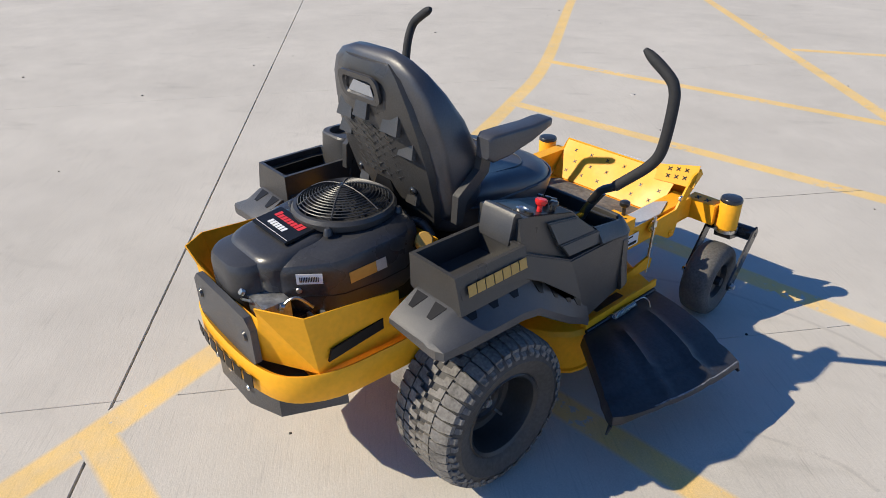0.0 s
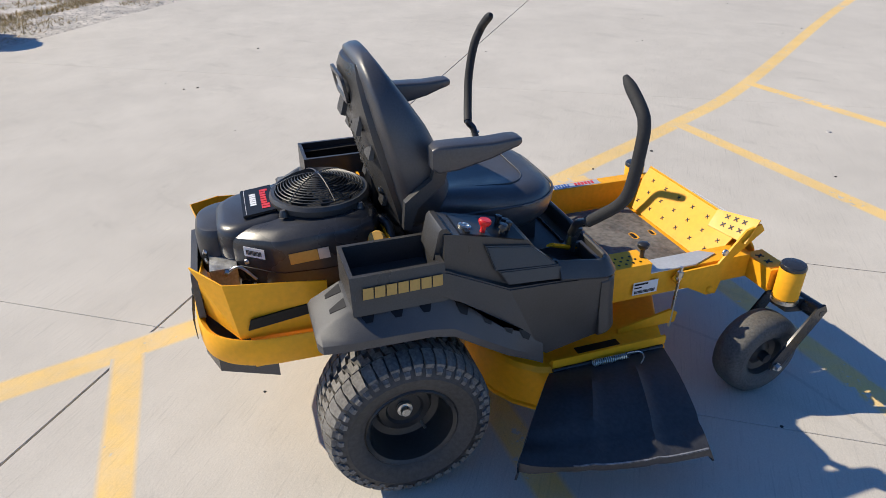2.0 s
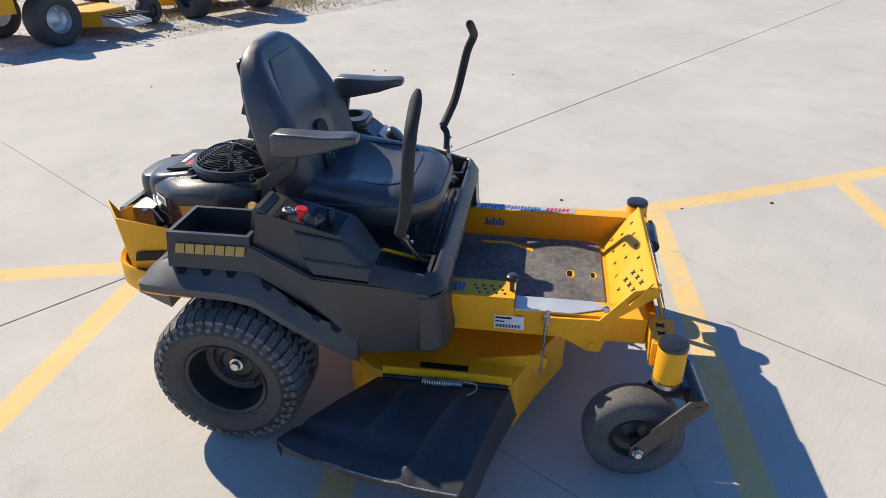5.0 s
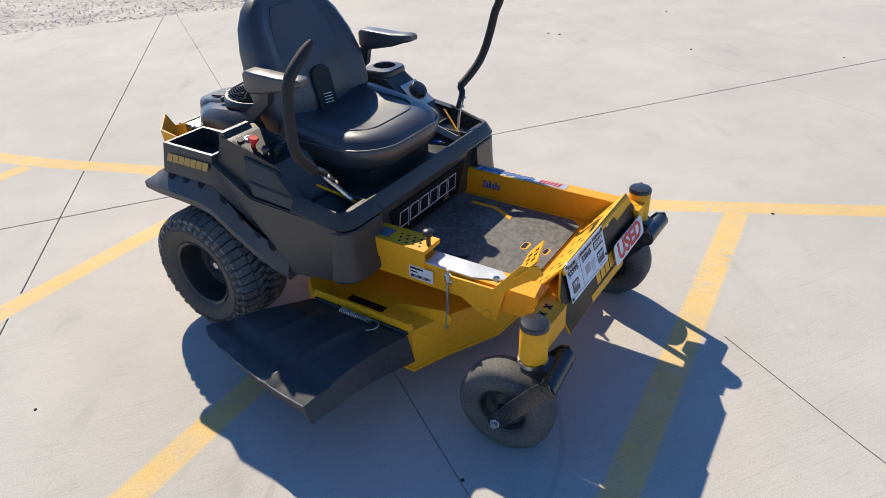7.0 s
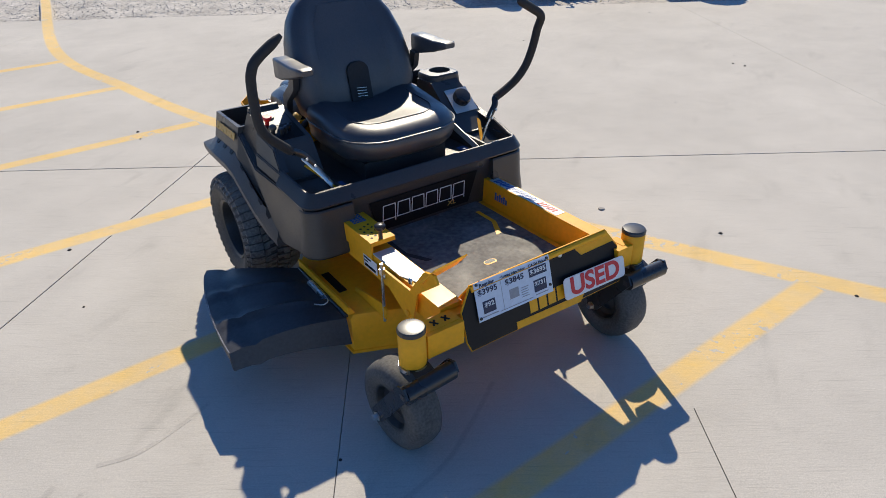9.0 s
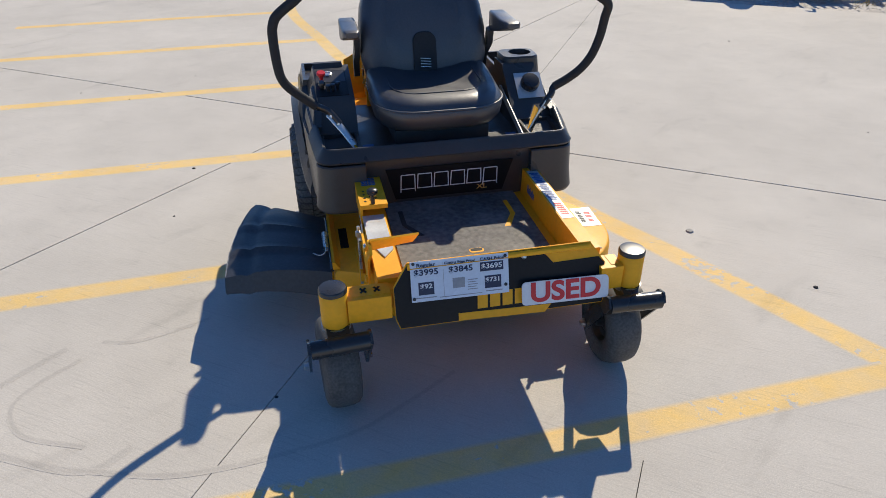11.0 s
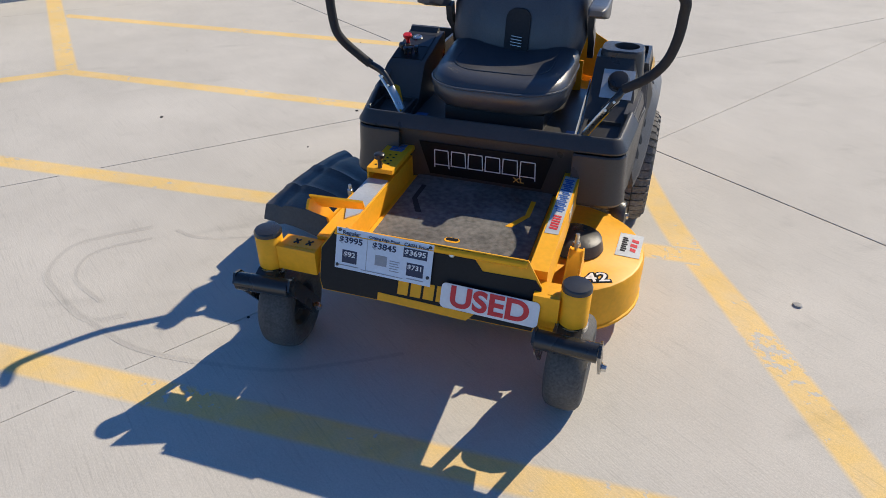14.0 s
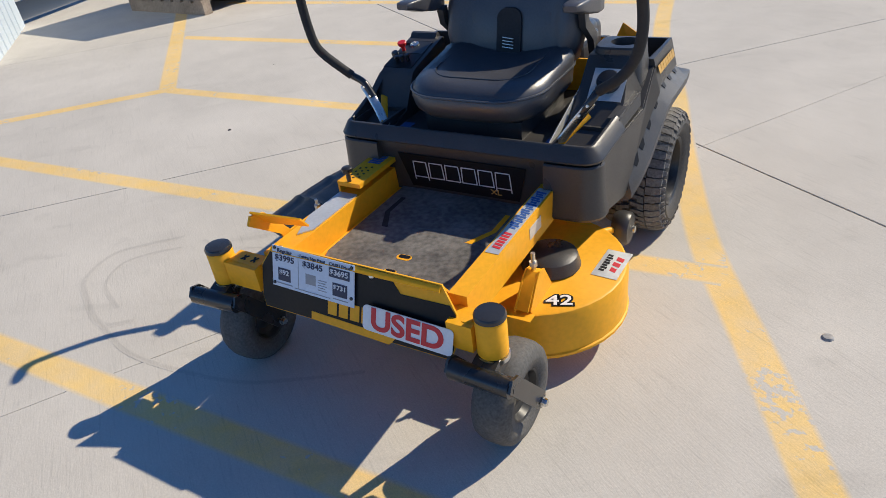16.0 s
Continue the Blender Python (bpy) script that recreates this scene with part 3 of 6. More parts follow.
# raised black crosses paint the dark of X-shaped holes in the arm
mk = bmesh.new()
for x in (0.305, 0.342):
    for s in (-1, 1):
        prism(mk, [(-0.003, -0.013), (0.003, -0.013), (0.003, 0.013), (-0.003, 0.013)], "z", 0.4066, 0.4078, pose(x, 1.197, 0, 0, 0, 35 * s))
part("beam_marks", mk, DECAL_SHADE_BLACK, mower, "dark cross marks")

# foot plate and nose
fp = bmesh.new()
fpm = plane_frame((CX - 0.012, 1.086, 0.342), (1, 0, 0), (0, 0.105, 0.132))
prism(fp, [(-0.252, 0.0), (0.252, 0.0), (0.262, 0.168), (-0.262, 0.168)], "z", -0.005, 0.0, fpm)
prism(fp, [(-0.262, 0.162), (0.262, 0.162), (0.262, 0.168), (-0.262, 0.168)], "z", -0.02, 0.0, fpm)
foot = part("foot_plate", fp, YELLOW, mower, "sloping yellow foot plate with grip slots")
# black crosses on the uncut plate paint the dark inside its slots
for i in range(6):
    for j in range(3):
        cr = bmesh.new()
        for s in (-1, 1):
            prism(cr, [(-0.0016, -0.008), (0.0016, -0.008), (0.0016, 0.008), (-0.0016, 0.008)], "z", 0.0002, 0.0012, fpm @ pose(-0.2 + i * 0.08 + 0.02 * (j % 2), 0.036 + 0.046 * j, 0, 0, 0, 45 * s))
        part("grip_slot_shade", cr, DECAL_SHADE_BLACK, foot)

NOSE_TOP, NOSE_LOW = Vector((0, 1.192, 0.474)), Vector((0, 1.247, 0.298))
nm = plane_frame((CX - 0.013, NOSE_LOW.y, NOSE_LOW.z), (-1, 0, 0), NOSE_TOP - NOSE_LOW)
nh = (NOSE_TOP - NOSE_LOW).length
nb = bmesh.new()
prism(nb, [(-0.305, 0.03), (-0.295, 0.0), (0.295, 0.0), (0.305, 0.03), (0.305, 0.12), (0.262, nh), (-0.262, nh), (-0.305, 0.12)], "z", -0.006, 0.0, nm)
soften(nb, 0.002, 25, 1)
nose = part("nose_plate", nb, YELLOW, mower, "yellow nose plate behind the foot plate")
db = bmesh.new()
prism(db, [(-0.303, 0.03), (-0.293, 0.002), (0.293, 0.002), (0.303, 0.03), (0.303, 0.118), (0.286, 0.138), (0.150, 0.136), (0.112, nh - 0.003), (-0.26, nh - 0.003), (-0.303, 0.118)], "z", 0.0003, 0.0012, nm)
part("nose_decal", db, DECAL_SHADE_BLACK, nose, "glossy black decal film")
bar_parts("nose_emblem", nm @ Matrix.Translation((0, 0, 0.0013)), [(-0.075 + i * 0.036, 0.030, -0.075 + i * 0.036 + 0.029, 0.074, 0.002) for i in range(5)], YELLOW, nose, 0.0008, "yellow emblem block")
lw = bmesh.new()
prism(lw, [(-0.13, 0.002), (0.12, -0.006), (0.14, 0.016), (-0.13, 0.024)], "z", 0.0013, 0.0025, nm)
part("nose_stripe", lw, YELLOW, nose)
for x, y in ((0.065, 0.165), (-0.23, 0.18), (0.20, 0.06)):
    bo = bmesh.new()
    lathe(bo, [(0.0, 0.006), (0.005, 0.006), (0.008, 0.003), (0.008, 0.0)], 14, nm @ Vector((x, y, 0.0013)), nm.to_3x3() @ Vector((0, 0, 1)))
    part("nose_bolt", bo, ZINC, nose)

# price sheet and sign, hung on the nose
ps = plane_frame((0.077, 1.2130, 0.4165), (-1, 0, 0), NOSE_TOP - NOSE_LOW) @ pose(0, 0, 0.004, 0, 0, -1)
sheet = thing("price_sheet", "laminated pale blue price sheet fixed to the nose", "sign", ps.translation)


def on(pm, ob_parent):
    return Matrix.Translation(-Vector(ob_parent.location)) @ pm


pq = on(ps, sheet) @ Matrix.Translation((0, 0.006, 0)) @ Matrix.Diagonal((1, 0.85, 1, 1))
part("laminate", rprism([(-0.137, -0.068), (0.137, -0.068), (0.137, 0.066), (-0.137, 0.066)], "z", 0.0, 0.0015, 0, pq), PAPER, sheet)
for words, size, x, y, mt in (("Regular", 0.017, -0.094, 0.052, NAVY), ("$3995", 0.027, -0.094, 0.028, NAVY), ("Cutting Edge Price!", 0.0112, 0.0, 0.052, NAVY), ("$3845", 0.027, 0.002, 0.028, NAVY),
                              ("CASH Price", 0.0140, 0.090, 0.052, NAVY)):
    text_part("printed_word", words, size, pq @ Matrix.Translation((x, y, 0.0022)), mt, sheet)
for x0, y0, x1, y1, words, size in ((0.056, 0.012, 0.122, 0.042, "$3695", 0.0235), (-0.117, -0.046, -0.074, -0.004, "$92", 0.022), (0.068, -0.046, 0.115, -0.004, "$731", 0.021)):
    q = bmesh.new()
    prism(q, [(x0, y0), (x1, y0), (x1, y1), (x0, y1)], "z", 0.0016, 0.0022, pq)
    b = part("price_block", q, NAVY, sheet)
    text_part("printed_word", words, size, pq @ Matrix.Translation(((x0 + x1) / 2, y1 - 0.014, 0.0029)), WHITE, b)
fine = bmesh.new()
bars(fine, pq @ Matrix.Translation((0, 0, 0.0016)), [(0.020, -0.012 - i * 0.008, 0.048 - 0.004 * (i % 2), -0.0095 - i * 0.008, 0) for i in range(5)] + [(-0.126, -0.057, -0.068, -0.054, 0), (-0.060, -0.06, 0.06, -0.058, 0), (0.07, -0.057, 0.118, -0.054, 0), (-0.047, -0.06, -0.0463, 0.055, 0)])
bars(fine, pq @ Matrix.Translation((0, 0, 0.0016)), [(-0.022, -0.034, 0.012, 0.0, 0)], 0.0003)
part("small_print", fine, GREY_PLATE, sheet)
for x, y in ((-0.128, 0.059), (0.128, 0.057), (0.128, -0.04), (-0.13, -0.057)):
    bo = bmesh.new()
    lathe(bo, [(0.0, 0.004), (0.004, 0.003), (0.005, 0.0)], 10, pq @ Vector((x, y, 0.0016)), pq.to_3x3() @ Vector((0, 0, 1)))
    part("sheet_screw", bo, BLACK_STEEL, sheet)

us = plane_frame((-0.222, 1.2395, 0.3545), (-1, 0, 0), NOSE_TOP - NOSE_LOW) @ pose(0, 0, 0.006, 0, 0, -1.5)
used = thing("used_sign", "white sign with bold red letters hung on the nose", "sign", us.translation)
uq = on(us, used)
up = bmesh.new()
loft(up, [[uq @ v for v in rounded(0, 0, 0.129, 0.034, 0.012, z)] for z in (0.0, 0.002)])
part("sign_board", up, WHITE, used)
text_part("sign_letters", "USED", 0.078, uq @ Matrix.Translation((0, -0.001, 0.0028)), RED_INK, used, "bold red letters", 0.0006, 1.12, "CENTER", 0.03)

# floor between the rails
fm = bmesh.new()
prism(fm, [(-0.301, 0.47), (0.224, 0.47), (0.224, 1.10), (-0.301, 1.10)], "z", 0.325, 0.337)
floor_pan = part("floor_pan", fm, YELLOW, mower)
mm = bmesh.new()
prism(mm, [(-0.270, 0.50), (0.206, 0.50), (0.206, 1.01), (0.18, 1.068), (-0.245, 1.068), (-0.270, 1.03)], "z", 0.3375, 0.345)
soften(mm, 0.002, 25, 1)
part("floor_mat", mm, MAT_FLOOR, mower, "scuffed dark rubber floor mat")
for s, x in ((1, 0.155), (-1, -0.215)):
    cv = bmesh.new()
    prism(cv, [(x - 0.004 * s, 0.66), (x + 0.012 * s, 0.66), (x + 0.012 * s, 0.76), (x - 0.028 * s, 0.84), (x - 0.05 * s, 0.84), (x - 0.004 * s, 0.755)], "z", 0.3452, 0.3458)
    part("mat_cutout", cv, YELLOW if s < 0 else DIRT, floor_pan, "cut-out in the floor mat")
for x, y, a, b in ((-0.036, 0.966, 0.024, 0.013), (-0.036, 1.040, 0.020, 0.010)):
    hl = bmesh.new()
    loft(hl, [[v for v in rounded(x, y, a, b, b * 0.98, z)] for z in (0.3452, 0.3458)])
    hp = part("mat_slot", hl, YELLOW, floor_pan)
    # black oval on top paints the dark of the hole
    h2 = bmesh.new()
    loft(h2, [[v for v in rounded(x, y - 0.003, a * 0.8, b * 0.62, b * 0.6, z)] for z in (0.3459, 0.3463)])
    part("slot_hole_shade", h2, DECAL_SHADE_BLACK, hp)

# height gate on the right rail
tb2 = bmesh.new()
prism(tb2, [(0.216, 0.44), (0.304, 0.44), (0.304, 0.455), (0.216, 0.455)], "y", 0.52, 0.80)
prism(tb2, [(0.297, 0.39), (0.304, 0.39), (0.304, 0.44), (0.297, 0.44)], "y", 0.52, 0.80)
soften(tb2, 0.003, 25, 1)
gate = part("height_gate", tb2, YELLOW, mower, "yellow cutting-height gate with peg holes")
# black discs on the uncut gate paint the dark of its peg holes
for i in range(4):
    for j in range(3):
        hh = bmesh.new()
        lathe(hh, [(0.0, 0.0008), (0.0042, 0.0008), (0.0042, 0.0)], 12, (0.284 - j * 0.018, 0.70 + i * 0.024 - 0.008 * j, 0.4552))
        part("peg_hole_shade", hh, DECAL_SHADE_BLACK, gate)
tag = bmesh.new()
bars(tag, Matrix.Translation((0, 0, 0.4552)), [(0.236 + 0.012 * i, 0.60 + 0.012 * j, 0.246 + 0.012 * i, 0.609 + 0.012 * j, 0.004) for i in range(4) for j in range(5)])
part("height_label", tag, BLUE, gate)
tg = bmesh.new()
prism(tg, [(0.232, 0.802), (0.300, 0.802), (0.300, 0.96), (0.262, 1.06), (0.232, 1.02)], "z", 0.4155, 0.4195)
part("slide_plate", tg, GALV, mower, "bare galvanised slide plate")
kb = bmesh.new()
lathe(kb, [(0.007, 0.4555), (0.007, 0.482), (0.013, 0.486), (0.0175, 0.492), (0.0175, 0.502), (0.013, 0.506), (0.0, 0.507)], 20, (0.262, 0.79, 0))
part("height_peg", kb, BLACK_STEEL, gate, "black knobbed height peg")
sl = bmesh.new()
prism(sl, [(0.745, 0.352), (0.83, 0.352), (0.83, 0.396), (0.745, 0.396)], "x", 0.3045, 0.3055)
ser = part("serial_label", sl, WHITE, gate)
sb = bmesh.new()
sm = plane_frame((0.3056, 0.745, 0.352), (0, 1, 0), (0, 0, 1))
bars(sb, sm, [(0.004, 0.034, 0.05, 0.040, 0), (0.004, 0.023, 0.03, 0.027, 0)] + [(0.006 + 0.0042 * i, 0.005, 0.0085 + 0.0042 * i, 0.015, 0) for i in range(17)])
part("label_print", sb, DECAL_SHADE_BLACK, ser)

# lift pedal and linkage
arm = rprism([(1.165, 0.528), (1.115, 0.515), (1.035, 0.412), (0.89, 0.408), (0.876, 0.39), (0.89, 0.372), (1.01, 0.306), (1.045, 0.306), (1.075, 0.42), (1.18, 0.505)], "x", 0.3075, 0.3145, 0.0015)
ped = part("lift_pedal", arm, YELLOW, mower, "yellow foot pedal that lifts the deck")
pd = bmesh.new()
pm2 = plane_frame((0.25, 1.118, 0.507), (0.93, 0.22, 0.06), (-0.06, 0.66, 0.76))
prism(pd, [(-0.075, -0.034), (0.07, -0.046), (0.07, 0.04), (-0.075, 0.026)], "z", -0.005, 0.0, pm2)
soften(pd, 0.0015, 25, 1)
pad = part("pedal_pad", pd, YELLOW, ped)
# pedal slots, likewise painted as black crosses on solid plate
for x, y in ((-0.03, -0.014), (0.0, -0.014), (0.03, -0.014), (-0.03, 0.014), (0.0, 0.016), (0.03, 0.016)):
    cr = bmesh.new()
    for s in (-1, 1):
        prism(cr, [(-0.002, -0.009), (0.002, -0.009), (0.002, 0.009), (-0.002, 0.009)], "z", 0.0003, 0.0013, pm2 @ pose(x, y, 0, 0, 0, 45 * s))
    part("grip_slot_shade", cr, DECAL_SHADE_BLACK, pad)
for y, z, r in ((1.048, 0.452, 0.011), (0.894, 0.39, 0.010), (1.02, 0.325, 0.012)):
    bo = bmesh.new()
    lathe(bo, [(0.0, 0.007), (r * 0.7, 0.007), (r, 0.004), (r, 0.0)], 16, (0.3146, y, z), (1, 0, 0))
    part("pivot_bolt", bo, ZINC if r < 0.012 else YELLOW, ped)
lr = bmesh.new()
rod(lr, (0.322, 0.885, 0.22), (0.322, 0.893, 0.435), 0.005)
rod(lr, (0.322, 0.8915, 0.40), (0.322, 0.8925, 0.418), 0.010, 6)
part("lift_rod", lr, ZINC, mower, "threaded zinc lift rod")

# cutting deck
deck_pts = [(-0.318 + 0.275 * math.cos(radians(a)), 0.700 + 0.275 * math.sin(radians(a))) for a in range(85, 276, 10)]
deck_pts += [(-0.15, 0.40), (0.05, 0.305), (0.14, 0.287), (0.22, 0.290), (0.29, 0.312), (0.35, 0.350), (0.395, 0.400), (0.408, 0.44), (0.405, 0.815), (0.30, 0.86), (0.12, 0.955), (-0.08, 0.975)]
dk = bmesh.new()


def shrink(pts, k):
    c = (sum(p[0] for p in pts) / len(pts), sum(p[1] for p in pts) / len(pts))
    return [(c[0] + (x - c[0]) * k, c[1] + (y - c[1]) * k) for x, y in pts]


loft(dk, [[Vector((x, y, z)) for x, y in shrink(deck_pts, k)] for k, z in ((1.0, 0.085), (1.012, 0.085), (1.012, 0.094), (1.0, 0.097), (1.0, 0.218), (0.985, 0.232), (0.97, 0.235))])
deck = part("cutting_deck", dk, YELLOW, mower, "yellow stamped steel cutting deck", 30)
for x, y in ((-0.375, 0.71), (-0.03, 0.80)):
    sp = bmesh.new()
    lathe(sp, [(0.085, 0.2355), (0.088, 0.24), (0.078, 0.275), (0.062, 0.285), (0.0, 0.287)], 28, (x, y, 0))
    part("spindle_cover", sp, PLASTIC, deck, "black spindle cover")
hg = rprism([(0.800, 0.236), (0.960, 0.236), (0.968, 0.250), (0.905, 0.318), (0.880, 0.330), (0.850, 0.322)], "x", -0.376, -0.371, 0.0015)
hang = part("deck_hanger", hg, YELLOW, deck, "folded yellow hanger bracket")
part("hanger_cheek", rprism([(0.800, 0.236), (0.945, 0.236), (0.952, 0.248), (0.900, 0.316), (0.880, 0.330), (0.850, 0.322)], "x", -0.414, -0.409, 0.0015), YELLOW, hang)
part("hanger_web", rprism([(0.850, 0.318), (0.880, 0.326), (0.905, 0.313), (0.962, 0.250), (0.957, 0.246), (0.902, 0.307), (0.880, 0.319), (0.853, 0.312)], "x", -0.409, -0.376, 0.001), YELLOW, hang)
part("hanger_foot", rbox((-0.425, 0.952, 0.2358), (-0.330, 0.985, 0.2398), 0.001), YELLOW, hang)
hb2 = bmesh.new()
rod(hb2, (-0.39, 0.868, 0.31), (-0.39, 0.868, 0.378), 0.006)
rod(hb2, (-0.39, 0.868, 0.337), (-0.39, 0.868, 0.35), 0.012, 6)
part("hanger_bolt", hb2, ZINC, hang)
hg = rprism([(0.70, 0.236), (0.90, 0.236), (0.905, 0.27), (0.88, 0.285), (0.70, 0.25)], "x", 0.318, 0.326, 0.0015)
part("deck_bracket", hg, YELLOW, deck)
wlm = plane_frame((-0.5405, 0.652, 0.2355), (-0.05, -1.0, 0), (1.0, -0.05, 0)) @ pose(0, 0, 0, 0, 0, 180)
wl = bmesh.new()
prism(wl, [(-0.070, -0.038), (0.070, -0.038), (0.070, 0.038), (-0.070, 0.038)], "z", 0.0003, 0.001, wlm)
wlab = part("warning_label", wl, GALV, deck, "silver warning label")
wi = bmesh.new()
bars(wi, wlm @ Matrix.Translation((0, 0, 0.0011)), [(-0.04, 0.004, -0.022, 0.026, 0.006), (-0.012, 0.002, 0.006, 0.024, 0.006), (0.016, 0.004, 0.034, 0.022, 0.006)])
part("label_print", wi, RED_INK, wlab)
wi = bmesh.new()
bars(wi, wlm @ Matrix.Translation((0, 0, 0.0011)), [(-0.045 + 0.013 * i, -0.026, -0.036 + 0.013 * i, -0.010 + 0.003 * (i % 2), 0.002) for i in range(7)])
part("label_print", wi, DECAL_SHADE_BLACK, wlab)
text_part("deck_size", "42", 0.062, plane_frame((-0.462, 0.868, 0.2355), (-0.93, -0.36, 0), (0.36, -0.93, 0)) @ Matrix.Translation((0, 0, 0.001)), DECAL_SHADE_BLACK, deck, "black outlined deck size number", 0.0006, 1.2, "CENTER", 0.09)
text_part("deck_size", "42", 0.062, plane_frame((-0.462, 0.868, 0.2355), (-0.93, -0.36, 0), (0.36, -0.93, 0)) @ Matrix.Translation((0, 0, 0.0022)), WHITE, deck, "white deck size number", 0.0004, 1.2, "CENTER", 0.012)
gw = bmesh.new()
lathe(gw, [(0.0, 0.034), (0.02, 0.034), (0.03, 0.03), (0.05, 0.028), (0.056, 0.02), (0.058, 0.0), (0.056, -0.02), (0.05, -0.028), (0.0, -0.028)], 28, (-0.478, 0.335, 0.165), (-1, 0, 0))
gwo = part("gauge_wheel", gw, PLASTIC, mower, "black anti-scalp wheel")
gb = bmesh.new()
rod(gb, (-0.512, 0.335, 0.165), (-0.52, 0.335, 0.165), 0.012)
part("axle_bolt", gb, ZINC, gwo)
gs = bmesh.new()
rod(gs, (-0.478, 0.335, 0.165), (-0.42, 0.46, 0.2), 0.012)
part("wheel_bracket", gs, YELLOW, gwo)

# discharge chute
cb = bmesh.new()
NU, NV = 14, 20
grid = []
for j in range(NV + 1):
    v = j / NV
    hin = Vector((0.415, 0.43 + 0.37 * v, 0.218))
    bulge = math.sin(math.pi * min(1, v * 0.95 + 0.05)) ** 0.8
    out = Vector((0.675 + 0.09 * math.sin(v * math.pi / 2) ** 0.7, 0.225 + 0.480 * v, 0.205 - 0.02 * v))
    row = []
    for i in range(NU + 1):
        u = i / NU
        p = hin.lerp(out, u)
        p.z += 0.020 * math.sin(math.pi * u) * min(1.0, v / 0.2 + 0.2)
        ridge = sum(math.exp(-((v - c) / 0.022) ** 2) for c in (0.36, 0.70))
        p.z += 0.012 * ridge * min(1, u * 4) * (1 if u < 0.94 else 0.4)
        p.z -= 0.010 * math.exp(-((u - 0.80) / 0.04) ** 2)
        row.append(p)
    drop = row[-1] + Vector((-0.012 * (1 - v), 0.0, -0.020 - 0.018 * max(0.0, 1 - v * 5)))
    grid.append(row + [drop])
front = [p + Vector((0.002 if k else 0, 0.022, -(0.085 - 0.0025 * k) if k <= NU else -0.02)) for k, p in enumerate(grid[-1])]
rear = [p + Vector((0, -0.008, -0.03)) for p in grid[0]]
loft(cb, [rear] + grid + [front], cap=False, closed=False)
chute = part("discharge_chute", cb, CHUTE, mower, "black moulded discharge chute with ribs", 45)
sol = chute.modifiers.new("thickness", "SOLIDIFY")
sol.thickness = 0.006
we = bmesh.new()
tube(we, [g[-2] + Vector((0.002, 0, 0.002)) for g in grid[5:]], 0.0032, 6, 0)
part("worn_edge", we, SCRATCHED, chute, "scuffed grey lip of the chute")
hn = bmesh.new()
rod(hn, (0.412, 0.44, 0.228), (0.412, 0.80, 0.228), 0.006)
hinge = part("hinge_rod", hn, BLACK_STEEL, chute)
sg = bmesh.new()
turns, pts = 16, []
for i in range(turns * 8 + 1):
    a = 2 * math.pi * i / 8
    pts.append((0.424 + 0.0095 * math.cos(a), 0.56 + 0.11 * i / (turns * 8), 0.234 + 0.0095 * math.sin(a)))
tube(sg, pts, 0.0022, 5, 0)
tube(sg, [(0.424, 0.67, 0.243), (0.43, 0.71, 0.244), (0.45, 0.712, 0.238), (0.47, 0.69, 0.236)], 0.002, 6, 3)
part("hinge_spring", sg, ZINC, chute, "zinc torsion spring")
hx = rprism([(0.385, 0.2355), (0.41, 0.2355), (0.41, 0.262), (0.402, 0.262)], "y", 0.44, 0.81, 0.001)
part("hinge_flange", hx, YELLOW, deck)
rl = bmesh.new()
prism(rl, [(0.345, 0.54), (0.374, 0.54), (0.374, 0.68), (0.345, 0.68)], "z", 0.2357, 0.2364)
part("danger_label", rl, DECAL_SHADE_BLACK, deck, "dark printed danger label")


# ---- body ----
def both(name, make, material, parent, label="", **kw):
    """Builds a part and its mirror image about the mower's middle."""
    for s in (1, -1):
        bm = make()
        if s < 0:
            bmesh.ops.transform(bm, matrix=Matrix.Translation((2 * CX, 0, 0)) @ Matrix.Diagonal((-1, 1, 1, 1)), verts=bm.verts)
        ob = part(name, bm, material, parent, label, **kw)
        if s > 0:
            first = ob
    return first, ob


def pod_taper(y):
    """How far the pods' outer faces draw in towards the front."""
    return 0.050 * max(0.0, min(1.0, (y - 0.12) / 0.48))


def pod_x(y, z):
    """The pods' outer face, which leans in above the fender and tapers to the front."""
    return 0.462 - max(0.0, z - 0.56) * 0.34 - pod_taper(y)


def pod_shell(left=False):
    """The side pod: a profile along y lofted from its inner face to its leaning outer face."""
    prof = [(-0.105, 0.555), (-0.105, 0.60), (0.110, 0.60), (0.124, 0.716), (0.146, 0.712), (0.345, 0.662), (0.362, 0.645), (0.424, 0.545), (0.565, 0.510), (0.590, 0.50), (0.604, 0.43), (0.604, 0.350),
            (0.56, 0.345), (0.40, 0.330), (0.30, 0.385), (0.22, 0.47), (0.13, 0.51), (0.0, 0.515)]
    if left:
        prof[3:8] = [(0.122, 0.705), (0.150, 0.707), (0.225, 0.706), (0.335, 0.612), (0.424, 0.545)]
    bm = bmesh.new()
    loft(bm, [[Vector((0.262, y, z)) for y, z in prof], [Vector((pod_x(y, z) - 0.012, y, z)) for y, z in prof]])
    soften(bm, 0.010, 25, 3)
    return bm


MIRROR = Matrix.Translation((2 * CX, 0, 0)) @ Matrix.Diagonal((-1, 1, 1, 1))
pod_r = part("side_pod", pod_shell(), PLASTIC, mower, "black textured plastic side pod with controls")
pl_bm = pod_shell(True)
bmesh.ops.transform(pl_bm, matrix=MIRROR, verts=pl_bm.verts)
pod_l = part("side_pod", pl_bm, PLASTIC, mower, "black textured plastic side pod with cup holder")


